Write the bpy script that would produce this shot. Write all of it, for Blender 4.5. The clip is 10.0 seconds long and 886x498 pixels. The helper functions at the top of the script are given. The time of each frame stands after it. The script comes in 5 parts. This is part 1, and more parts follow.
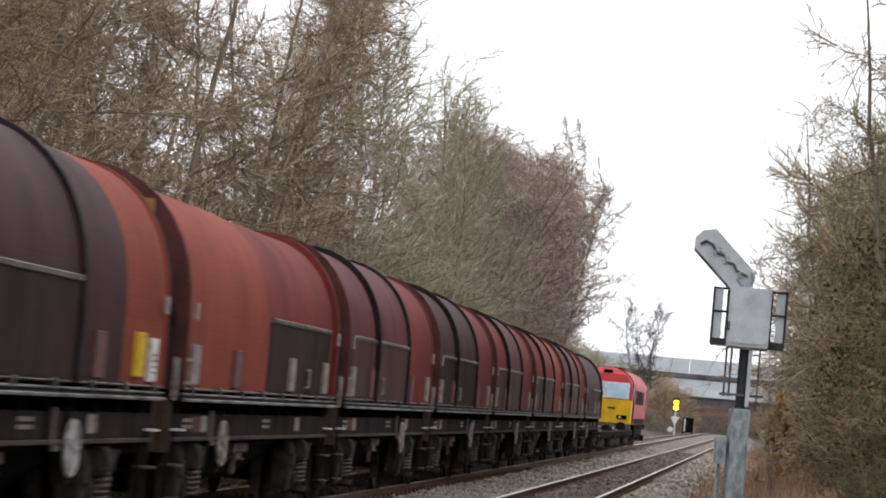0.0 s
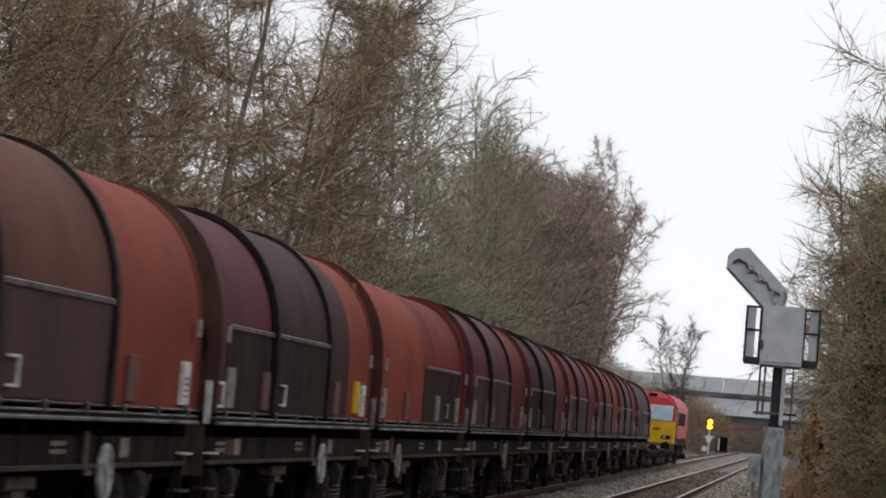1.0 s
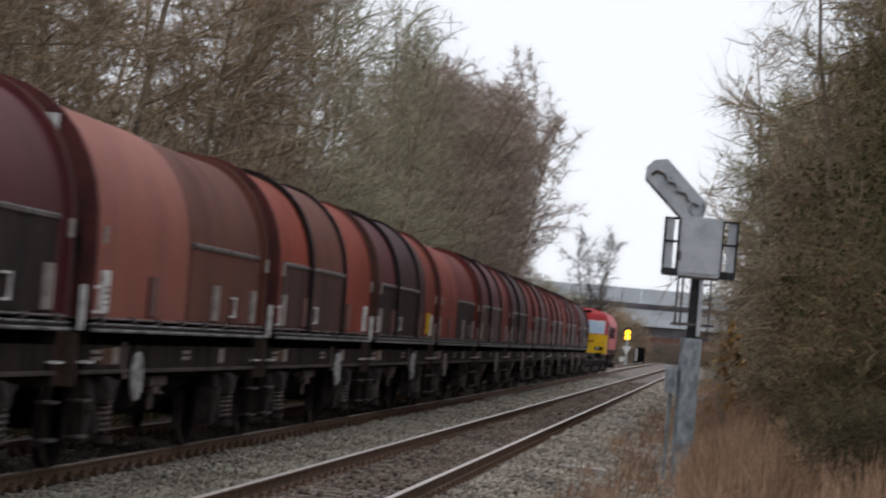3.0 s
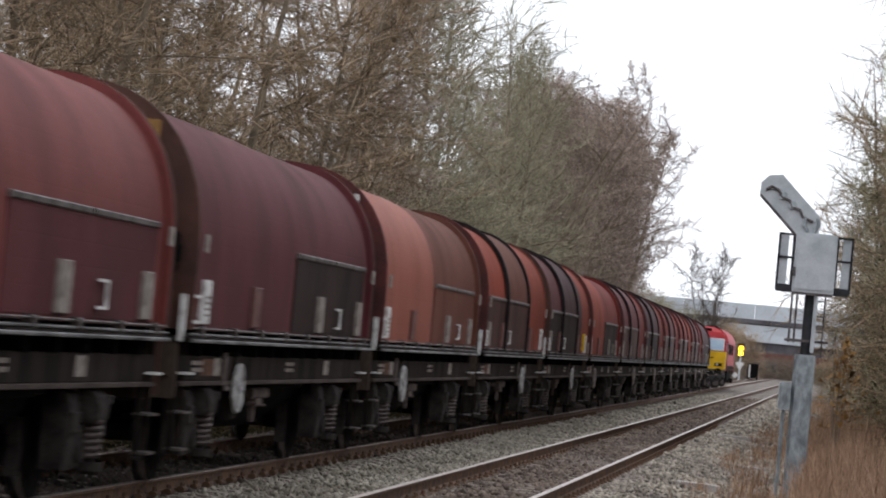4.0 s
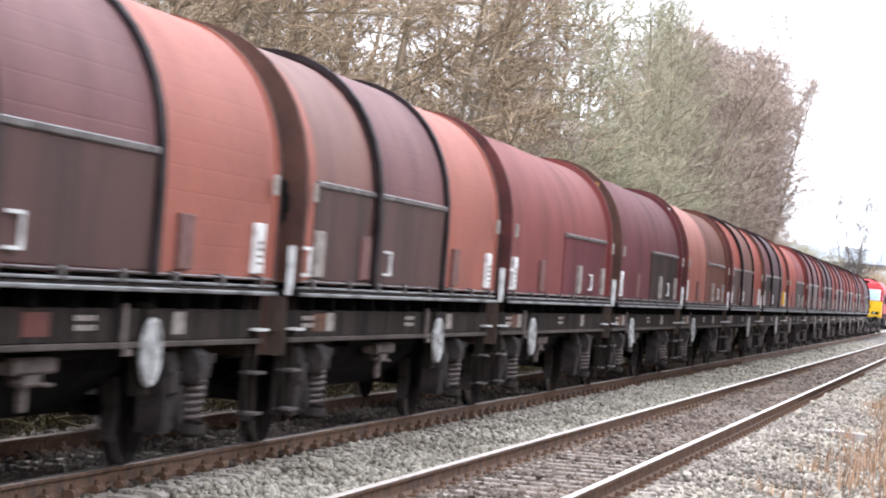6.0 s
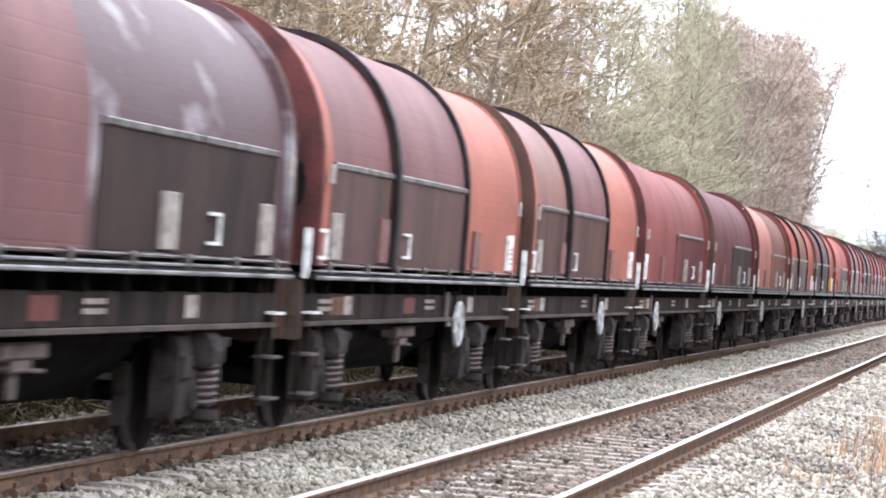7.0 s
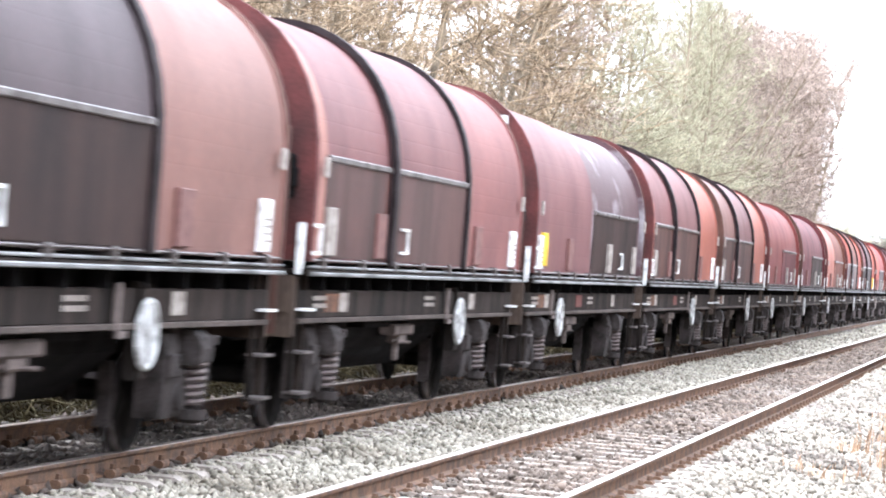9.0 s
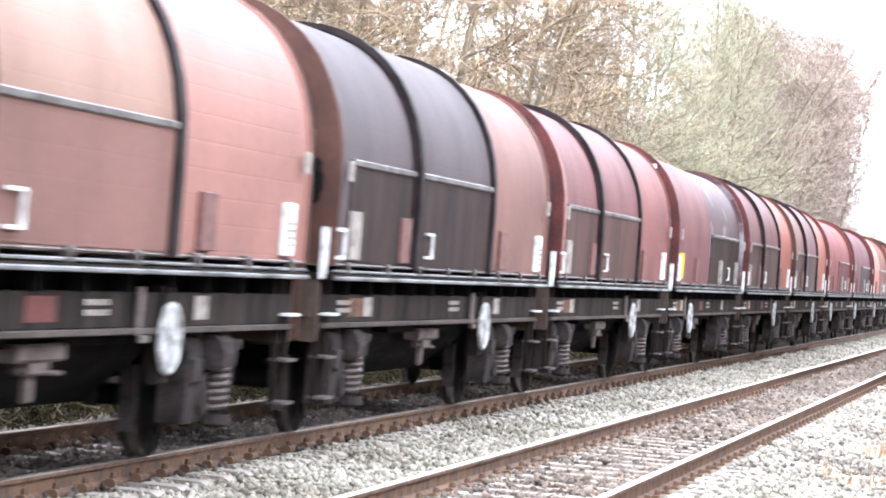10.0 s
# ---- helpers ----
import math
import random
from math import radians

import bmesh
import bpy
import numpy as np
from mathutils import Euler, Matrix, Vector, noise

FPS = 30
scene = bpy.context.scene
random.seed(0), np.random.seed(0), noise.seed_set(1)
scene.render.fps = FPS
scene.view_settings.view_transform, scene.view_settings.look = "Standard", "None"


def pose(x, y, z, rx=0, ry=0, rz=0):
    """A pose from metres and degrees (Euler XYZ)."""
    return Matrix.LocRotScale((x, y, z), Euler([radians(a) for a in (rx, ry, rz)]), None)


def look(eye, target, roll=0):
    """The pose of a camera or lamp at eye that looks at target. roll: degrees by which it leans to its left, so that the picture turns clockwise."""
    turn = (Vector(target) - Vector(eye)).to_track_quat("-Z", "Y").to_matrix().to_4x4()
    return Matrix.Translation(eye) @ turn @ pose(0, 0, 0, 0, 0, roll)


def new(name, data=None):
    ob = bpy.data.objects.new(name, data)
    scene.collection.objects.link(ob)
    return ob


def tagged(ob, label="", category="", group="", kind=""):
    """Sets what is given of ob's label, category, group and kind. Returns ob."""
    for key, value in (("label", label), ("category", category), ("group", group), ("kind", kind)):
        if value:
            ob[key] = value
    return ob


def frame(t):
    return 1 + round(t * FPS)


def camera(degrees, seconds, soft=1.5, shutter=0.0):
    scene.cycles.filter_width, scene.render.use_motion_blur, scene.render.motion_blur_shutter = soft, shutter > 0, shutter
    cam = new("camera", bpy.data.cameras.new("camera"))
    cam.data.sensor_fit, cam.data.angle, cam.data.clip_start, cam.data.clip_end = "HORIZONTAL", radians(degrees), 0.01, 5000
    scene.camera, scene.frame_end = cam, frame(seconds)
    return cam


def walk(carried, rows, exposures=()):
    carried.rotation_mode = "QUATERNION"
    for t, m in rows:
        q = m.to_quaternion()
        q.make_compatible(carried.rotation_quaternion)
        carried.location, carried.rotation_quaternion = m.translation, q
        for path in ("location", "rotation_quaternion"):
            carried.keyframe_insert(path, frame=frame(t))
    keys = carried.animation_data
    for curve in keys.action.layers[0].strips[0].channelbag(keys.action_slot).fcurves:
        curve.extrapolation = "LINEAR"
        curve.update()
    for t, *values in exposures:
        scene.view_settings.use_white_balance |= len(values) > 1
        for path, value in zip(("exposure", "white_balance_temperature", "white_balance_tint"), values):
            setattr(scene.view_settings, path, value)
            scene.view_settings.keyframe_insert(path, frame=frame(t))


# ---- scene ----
EYE = (0.0, 0.0, 1.73)
# seconds, turn to the left, tilt up, lean: degrees
AIM = [
    (0.0, 6.400, 2.825, 5.10), (0.5, 6.614, 2.849, 4.90), (1.0, 7.048, 3.178, 4.62), (1.2, 7.086, 2.986, 4.72),
    (1.3, 6.996, 2.860, 4.72), (1.4, 6.330, 2.432, 4.75), (1.5, 4.999, 2.647, 4.85), (1.8, 4.446, 1.958, 4.36),
    (2.0, 3.865, 1.998, 4.33), (2.2, 3.548, 2.181, 4.42), (3.3, 6.064, 1.143, 5.06), (3.5, 6.347, 0.924, 5.15),
    (4.0, 7.547, 1.653, 5.35), (4.5, 7.739, 1.322, 5.30), (5.0, 9.014, 0.310, 4.66), (5.5, 9.711, 0.368, 4.59),
    (6.0, 10.200, 0.513, 4.53), (6.2, 10.393, 0.358, 4.60), (7.3, 10.760, 0.150, 4.48), (7.5, 10.796, 0.150, 4.45),
    (8.0, 10.890, 0.175, 4.38), (8.5, 10.911, 0.069, 4.40), (9.0, 10.935, 0.071, 4.50), (9.5, 11.394, 0.251, 4.36),
    (10.0, 11.450, 0.121, 4.60),
]


def aim(turn, tilt, lean):
    a, b = radians(turn), radians(tilt)
    way = Vector((-math.sin(a) * math.cos(b), math.cos(a) * math.cos(b), math.sin(b)))
    return look(EYE, Vector(EYE) + way * 10, lean)


cam = camera(16.88, 10.0, soft=1.9, shutter=0.5)
walk(cam, [(t, aim(*a)) for t, *a in AIM],
     exposures=[(0.0, 0.4, 6420, 10), (0.2, 0.2, 6400, 10), (0.5, -0.22, 6450, 10.5), (1.3, -0.27, 6450, 11), (2.2, -0.28, 6400, 11), (3.3, -0.2, 6250, 11), (4.0, 0.14, 6250, 11), (4.5, 0.42, 6200, 11),
                (5.0, 0.85, 6150, 11.5), (5.5, 1.46, 6020, 11.5), (6.2, 1.8, 5950, 11), (7.3, 2.26, 5850, 10), (8.0, 2.5, 5800, 9.5), (10.0, 2.7, 5760, 9)])

# ---- sky and sun: a white overcast day ----
world = bpy.data.worlds.new("overcast_sky")
scene.world = world
world.use_nodes = True
wn, wl = world.node_tree.nodes, world.node_tree.links
wn.clear()
sky = wn.new("ShaderNodeTexSky")
sky.sky_type, sky.sun_disc = "NISHITA", False
sky.sun_elevation, sky.sun_rotation = radians(38), radians(150)
veil = wn.new("ShaderNodeMixRGB")
veil.inputs["Fac"].default_value = 0.93
veil.inputs["Color2"].default_value = (12.0, 12.2, 12.6, 1)
back = wn.new("ShaderNodeBackground")
back.inputs["Strength"].default_value = 0.1
wout = wn.new("ShaderNodeOutputWorld")
wl.new(sky.outputs[0], veil.inputs["Color1"])
wl.new(veil.outputs[0], back.inputs["Color"])
wl.new(back.outputs[0], wout.inputs["Surface"])
sun = new("sun", bpy.data.lights.new("sun", "SUN"))
sun.data.energy, sun.data.angle, sun.data.color = 0.7, radians(25), (1.0, 0.97, 0.93)
sun.matrix_world = look((0, 0, 60), (-math.sin(radians(150)) * -40, math.cos(radians(150)) * -40 * -1, 12))

# ---- materials ----
def mat(name, rgb, rough=0.7, metal=0.0, scale=3.0, vary=0.25, rgb2=None, fine=40.0, bump=0.15, stretch=(1, 1, 1), spec=0.15, soft_mix=(0.4, 0.65), island=0.0):
    """A weathered surface: broad stains of rgb2 over rgb, fine grain, and relief."""
    m = bpy.data.materials.new(name)
    m.use_nodes = True
    n, l = m.node_tree.nodes, m.node_tree.links
    b = n["Principled BSDF"]
    tc, mp = n.new("ShaderNodeTexCoord"), n.new("ShaderNodeMapping")
    mp.inputs["Scale"].default_value = stretch
    l.new(tc.outputs["Object"], mp.inputs["Vector"])
    broad, grain = n.new("ShaderNodeTexNoise"), n.new("ShaderNodeTexNoise")
    for tex, s, d in ((broad, scale, 6.0), (grain, fine, 3.0)):
        tex.inputs["Scale"].default_value, tex.inputs["Detail"].default_value = s, d
        l.new(mp.outputs[0], tex.inputs["Vector"])
    ramp = n.new("ShaderNodeMapRange")
    ramp.inputs["From Min"].default_value, ramp.inputs["From Max"].default_value = soft_mix
    l.new(broad.outputs["Fac"], ramp.inputs["Value"])
    mix = n.new("ShaderNodeMixRGB")
    mix.inputs["Color1"].default_value = (*rgb, 1)
    mix.inputs["Color2"].default_value = (*(rgb2 or [c * 0.55 for c in rgb]), 1)
    l.new(ramp.outputs[0], mix.inputs["Fac"])
    hsv = n.new("ShaderNodeHueSaturation")
    val = n.new("ShaderNodeMapRange")
    val.inputs["From Min"].default_value, val.inputs["From Max"].default_value = 0.25, 0.75
    val.inputs["To Min"].default_value, val.inputs["To Max"].default_value = 1 - vary, 1 + vary
    l.new(grain.outputs["Fac"], val.inputs["Value"])
    if island:
        geo, add, off = n.new("ShaderNodeNewGeometry"), n.new("ShaderNodeMath"), n.new("ShaderNodeMapRange")
        off.inputs["To Min"].default_value, off.inputs["To Max"].default_value = -island, island
        l.new(geo.outputs["Random Per Island"], off.inputs["Value"])
        l.new(val.outputs[0], add.inputs[0])
        l.new(off.outputs[0], add.inputs[1])
        l.new(add.outputs[0], hsv.inputs["Value"])
    else:
        l.new(val.outputs[0], hsv.inputs["Value"])
    l.new(mix.outputs[0], hsv.inputs["Color"])
    l.new(hsv.outputs[0], b.inputs["Base Color"])
    rr = n.new("ShaderNodeMapRange")
    rr.inputs["To Min"].default_value, rr.inputs["To Max"].default_value = max(rough - 0.12, 0.02), min(rough + 0.15, 1)
    l.new(broad.outputs["Fac"], rr.inputs["Value"])
    l.new(rr.outputs[0], b.inputs["Roughness"])
    b.inputs["Metallic"].default_value, b.inputs["Specular IOR Level"].default_value = metal, spec
    if bump:
        bp = n.new("ShaderNodeBump")
        bp.inputs["Strength"].default_value, bp.inputs["Distance"].default_value = bump, 0.02
        l.new(grain.outputs["Fac"], bp.inputs["Height"])
        l.new(bp.outputs[0], b.inputs["Normal"])
    return m


def glow(name, rgb, strength):
    m = bpy.data.materials.new(name)
    m.use_nodes = True
    b = m.node_tree.nodes["Principled BSDF"]
    b.inputs["Base Color"].default_value = (*rgb, 1)
    b.inputs["Emission Color"].default_value, b.inputs["Emission Strength"].default_value = (*rgb, 1), strength
    return m


def hood_paint(name, rgb, rgb2, rough=0.6, seam=0.1, gloss=0.07):
    """Weathered hood paint: streaks that run down, seams along the sheet, fine ribs across it."""
    m = mat(name, rgb, rough, 0.0, 0.9, 0.14, rgb2, 26.0, 0.05, (1.0, 0.9, 0.5), gloss, (0.36, 0.7))
    n, l = m.node_tree.nodes, m.node_tree.links
    tc = n.new("ShaderNodeTexCoord")
    seams, ribs = n.new("ShaderNodeTexWave"), n.new("ShaderNodeTexWave")
    seams.bands_direction, ribs.bands_direction = "Z", "Y"
    seams.inputs["Scale"].default_value, ribs.inputs["Scale"].default_value = 1.55, 4.2
    for w in (seams, ribs):
        w.inputs["Distortion"].default_value = 0.15
        l.new(tc.outputs["Object"], w.inputs["Vector"])
    thin = n.new("ShaderNodeMapRange")
    thin.inputs["From Min"].default_value, thin.inputs["From Max"].default_value = 0.0, 0.03
    l.new(seams.outputs["Fac"], thin.inputs["Value"])
    add = n.new("ShaderNodeMath")
    add.operation = "MULTIPLY_ADD"
    add.inputs[1].default_value = 0.15
    l.new(ribs.outputs["Fac"], add.inputs[0])
    l.new(thin.outputs[0], add.inputs[2])
    bp = n.new("ShaderNodeBump")
    bp.inputs["Strength"].default_value, bp.inputs["Distance"].default_value = seam, 0.012
    l.new(add.outputs[0], bp.inputs["Height"])
    b = n["Principled BSDF"]
    old = b.inputs["Normal"].links[0].from_node
    l.new(old.outputs[0], bp.inputs["Normal"])
    l.new(bp.outputs[0], b.inputs["Normal"])
    return m


ORANGE = hood_paint("orange_red_hood_paint", (0.265, 0.056, 0.034), (0.17, 0.042, 0.028), 0.7, 0.14, 0.09)
RED = hood_paint("red_hood_paint", (0.185, 0.035, 0.029), (0.115, 0.027, 0.024), 0.7, 0.1, 0.09)
MAROON = hood_paint("maroon_hood_paint", (0.115, 0.03, 0.033), (0.068, 0.023, 0.025), 0.65, 0.08, 0.1)
DARK = hood_paint("sooty_maroon_hood_paint", (0.06, 0.023, 0.025), (0.037, 0.018, 0.019), 0.65, 0.08, 0.09)
BROWN = hood_paint("brown_hood_paint", (0.15, 0.06, 0.043), (0.1, 0.043, 0.034), 0.7, 0.05)
# Paler copies for the rear wagons: lens glare is put into the paint colour.
GLARE_ORANGE = hood_paint("glare_paled_orange_hood_paint", (0.285, 0.132, 0.104), (0.215, 0.105, 0.087), 0.6, 0.12, 0.15)
GLARE_RED = hood_paint("glare_paled_red_hood_paint", (0.19, 0.073, 0.066), (0.13, 0.057, 0.054), 0.6, 0.12, 0.12)
GLARE_MAROON = hood_paint("glare_paled_maroon_hood_paint", (0.15, 0.064, 0.062), (0.1, 0.048, 0.048), 0.6, 0.12, 0.12)
GLARE_BROWN = hood_paint("glare_paled_brown_hood_paint", (0.185, 0.09, 0.073), (0.13, 0.067, 0.056), 0.6, 0.05, 0.15)
MID_ORANGE = hood_paint("dusty_orange_hood_paint", (0.3, 0.092, 0.062), (0.22, 0.075, 0.054), 0.6, 0.12, 0.15)
DULL_RED = hood_paint("dull_red_hood_paint", (0.185, 0.047, 0.042), (0.12, 0.038, 0.036), 0.65, 0.06, 0.12)
TAN = hood_paint("tan_brown_hood_paint", (0.27, 0.16, 0.12), (0.2, 0.115, 0.088), 0.6, 0.05, 0.15)
CHARCOAL = hood_paint("charcoal_hood_paint", (0.075, 0.054, 0.057), (0.055, 0.043, 0.045), 0.65, 0.05, 0.15)
SOOT = mat("soot_dark_panel", (0.04, 0.024, 0.021), 0.6, 0, 1.4, 0.2, (0.022, 0.016, 0.015), 30, 0.08, (1, 1.4, 0.4), spec=0.06)
PANEL_BROWN = mat("brown_panel", (0.078, 0.034, 0.029), 0.55, 0, 1.2, 0.16, (0.045, 0.025, 0.022), 30, 0.06, (1, 1.6, 0.4))
RIB = mat("dark_rib_steel", (0.028, 0.02, 0.021), 0.6, 0.0, 4, 0.2, spec=0.06)
GREY_BAR = mat("weathered_grey_steel", (0.16, 0.14, 0.135), 0.45, 0.5, 5, 0.25, (0.07, 0.055, 0.05))
SOLE = mat("grimy_brown_underframe", (0.038, 0.028, 0.024), 0.95, 0, 1.6, 0.35, (0.011, 0.009, 0.008), 24, 0.2, (1, 1.6, 0.18), spec=0.06)
DUSTY = mat("dusty_axle_box_iron", (0.05, 0.041, 0.039), 0.9, 0.0, 5, 0.4, (0.02, 0.017, 0.016), 40, 0.35, spec=0.06)
SPRING = mat("dusty_spring_steel", (0.15, 0.12, 0.115), 0.7, 0.2, 5, 0.3, (0.07, 0.055, 0.05), 40, 0.2)
BOGIE = mat("dusty_bogie_iron", (0.02, 0.017, 0.016), 0.95, 0.0, 5, 0.4, (0.01, 0.008, 0.008), 40, 0.35, spec=0.06)
DUSTY_EDGE = mat("dusty_steel_edge", (0.085, 0.068, 0.06), 0.9, 0, 2, 0.35, (0.04, 0.033, 0.03), 24, 0.2, (1, 0.6, 1), spec=0.06)
TAN_STEEL = mat("tan_dusted_headstock_steel", (0.1, 0.072, 0.056), 0.9, 0, 3, 0.35, (0.045, 0.033, 0.027), 24, 0.25, (1, 1, 0.4), spec=0.06)
PATCH_ORANGE = mat("worn_orange_brown_paint", (0.19, 0.085, 0.045), 0.8, 0, 6, 0.35, (0.07, 0.04, 0.03))
PATCH_RED = mat("worn_red_paint", (0.12, 0.04, 0.034), 0.8, 0, 5, 0.3, (0.08, 0.035, 0.03))
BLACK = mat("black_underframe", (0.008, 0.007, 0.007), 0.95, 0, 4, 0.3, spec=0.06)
WHEEL = mat("wheel_steel", (0.016, 0.014, 0.013), 0.85, 0.0, 6, 0.3, (0.009, 0.008, 0.008), spec=0.05)
TREAD = mat("polished_tread", (0.6, 0.6, 0.62), 0.22, 1.0, 8, 0.05, None, 60, 0.02)
WHITE = mat("worn_white_paint", (0.75, 0.74, 0.72), 0.55, 0, 8, 0.12, (0.45, 0.43, 0.41))
WHEEL_WHITE = mat("grubby_white_paint", (0.46, 0.45, 0.44), 0.6, 0, 8, 0.2, (0.26, 0.25, 0.24))
# Faded labels; also the shaded stand-in for white on the far wagons.
PALE = mat("faded_label_and_shaded_white", (0.33, 0.29, 0.26), 0.6, 0, 10, 0.2, (0.16, 0.13, 0.115))
YELLOW = mat("yellow_label", (0.72, 0.47, 0.02), 0.5, 0, 6, 0.1, (0.5, 0.3, 0.02))
END_RED = mat("end_wall_paint", (0.1, 0.03, 0.028), 0.75, 0, 2, 0.25, (0.05, 0.022, 0.021))
RUST_END = mat("rusty_end_plate", (0.1, 0.048, 0.036), 0.85, 0, 1.2, 0.12, (0.055, 0.03, 0.025), 12)
PINK_TAG = mat("faded_pink_tag", (0.17, 0.085, 0.075), 0.6, 0, 6, 0.2, (0.12, 0.06, 0.055))
RAIL_SIDE = mat("rusty_rail", (0.15, 0.085, 0.052), 0.8, 0.1, 6, 0.25, (0.08, 0.055, 0.045), 60, 0.2)
RAIL_TOP = mat("rail_head", (0.42, 0.36, 0.33), 0.35, 0.9, 3, 0.15, (0.3, 0.24, 0.2), 60, 0.05)
BALLAST = mat("ballast_bed", (0.24, 0.21, 0.185), 0.95, 0, 1.2, 0.5, (0.12, 0.1, 0.087), 14, 0.9)


def stony(m, size):
    """Broken stone: each piece of the bed has its own tone and stands up from its joints."""
    n, l = m.node_tree.nodes, m.node_tree.links
    b = n["Principled BSDF"]
    tc, cells = n.new("ShaderNodeTexCoord"), n.new("ShaderNodeTexVoronoi")
    cells.inputs["Scale"].default_value = 1 / size
    l.new(tc.outputs["Object"], cells.inputs["Vector"])
    sep, tone, mul = n.new("ShaderNodeSeparateColor"), n.new("ShaderNodeMapRange"), n.new("ShaderNodeMixRGB")
    l.new(cells.outputs["Color"], sep.inputs[0])
    tone.inputs["To Min"].default_value, tone.inputs["To Max"].default_value = 0.3, 1.75
    l.new(sep.outputs[0], tone.inputs["Value"])
    mul.blend_type = "MULTIPLY"
    mul.inputs["Fac"].default_value = 1.0
    l.new(b.inputs["Base Color"].links[0].from_socket, mul.inputs["Color1"])
    l.new(tone.outputs[0], mul.inputs["Color2"])
    l.new(mul.outputs[0], b.inputs["Base Color"])
    bp = n.new("ShaderNodeBump")
    bp.invert = True
    bp.inputs["Strength"].default_value, bp.inputs["Distance"].default_value = 1.0, size * 0.8
    l.new(cells.outputs["Distance"], bp.inputs["Height"])
    l.new(b.inputs["Normal"].links[0].from_socket, bp.inputs["Normal"])
    l.new(bp.outputs[0], b.inputs["Normal"])


stony(BALLAST, 0.085)
STONE = mat("ballast_stone", (0.305, 0.275, 0.225), 0.9, 0, 0.5, 0.2, (0.21, 0.182, 0.145), 30, 0.3, island=0.4)
BROWN_STONE = mat("oily_ballast_stone", (0.17, 0.13, 0.105), 0.9, 0, 1.0, 0.2, (0.1, 0.08, 0.066), 30, 0.3, island=0.4)
# Half the value of BROWN_STONE, for the bed of the train's track.
DARK_STONE = mat("dark_track_stone", (0.085, 0.066, 0.056), 0.9, 0, 1.0, 0.2, (0.045, 0.037, 0.032), 30, 0.3, island=0.4)
EARTH = mat("scrubby_earth", (0.095, 0.072, 0.05), 0.95, 0, 0.6, 0.35, (0.05, 0.04, 0.026), 6, 0.6)
CONCRETE = mat("stained_concrete", (0.3, 0.26, 0.23), 0.9, 0, 3, 0.2, (0.18, 0.145, 0.12), 30, 0.3)
SIGNAL_GREY = mat("galvanised_signal_grey", (0.56, 0.58, 0.6), 0.5, 0.2, 3, 0.08, (0.42, 0.45, 0.47))
POST_GREY = mat("weathered_post_grey", (0.42, 0.46, 0.48), 0.6, 0.2, 7, 0.2, (0.2, 0.22, 0.23), 30, 0.2, (1, 1, 0.5))
DARK_STEEL = mat("dark_signal_steel", (0.05, 0.05, 0.055), 0.5, 0.3, 5, 0.15)
BARK = mat("grey_brown_bark", (0.27, 0.215, 0.155), 0.95, 0, 3, 0.3, (0.15, 0.122, 0.09), 30, 0.3)
MOSS_BARK = mat("mossy_grey_bark", (0.38, 0.345, 0.235), 0.95, 0, 1.5, 0.3, (0.22, 0.2, 0.135), 30, 0.3)
DARK_BARK = mat("dark_brown_bark", (0.12, 0.1, 0.08), 0.95, 0, 3, 0.3, (0.08, 0.068, 0.055), 30, 0.3)
TWIG_BROWN = mat("brown_twigs", (0.365, 0.27, 0.178), 0.95, 0, 0.4, 0.2, (0.235, 0.172, 0.11), 8, 0, island=0.6)
TWIG_RED = mat("reddish_twigs", (0.39, 0.3, 0.25), 0.95, 0, 0.4, 0.2, (0.29, 0.225, 0.185), 8, 0, island=0.5)
TWIG_GREEN = mat("mossy_green_twigs", (0.38, 0.34, 0.235), 0.95, 0, 0.4, 0.2, (0.25, 0.225, 0.145), 8, 0, island=0.6)
IVY = mat("ivy_leaves", (0.055, 0.066, 0.02), 0.9, 0, 1, 0.25, (0.036, 0.042, 0.014), 10, 0, island=0.4, spec=0.03)
GRASS = mat("dry_grass", (0.44, 0.29, 0.19), 0.95, 0, 0.7, 0.2, (0.25, 0.15, 0.1), 10, 0, island=0.45)
LOCO_RED = mat("red_locomotive_paint", (0.42, 0.022, 0.028), 0.5, 0, 2, 0.06, (0.34, 0.02, 0.025), spec=0.25)
LOCO_YELLOW = mat("warning_yellow_paint", (0.8, 0.48, 0.02), 0.4, 0, 2, 0.06, (0.62, 0.36, 0.02))
GLASS = mat("windscreen_glass", (0.3, 0.42, 0.55), 0.08, 0.0, 2, 0.05, (0.4, 0.5, 0.6), 20, 0.0, spec=0.9)
BRIDGE = mat("pale_bridge_cladding", (0.6, 0.63, 0.66), 0.6, 0, 0.3, 0.06, (0.52, 0.55, 0.58), 3, 0.02)
BRIDGE_DARK = mat("bridge_girder", (0.14, 0.13, 0.14), 0.7, 0, 0.5, 0.1)
BRICK = mat("red_brick_wall", (0.15, 0.075, 0.062), 0.9, 0, 1, 0.2, (0.18, 0.09, 0.07), 12, 0.2)
WITHERED = mat("withered_brown_leaves", (0.15, 0.085, 0.045), 0.9, 0, 1, 0.2, (0.09, 0.05, 0.03), 10, 0, island=0.4)
ORANGE_LEAF = mat("withered_orange_leaves", (0.33, 0.18, 0.06), 0.85, 0, 1, 0.2, (0.22, 0.12, 0.045), 10, 0, island=0.35)
PURPLE_GREY = mat("far_brown_scrub_twigs", (0.2, 0.16, 0.13), 0.95, 0, 0.4, 0.2, (0.14, 0.12, 0.09), 6, 0, island=0.3)
AMBER = glow("amber_signal_lamp", (1.0, 0.5, 0.012), 4.0)
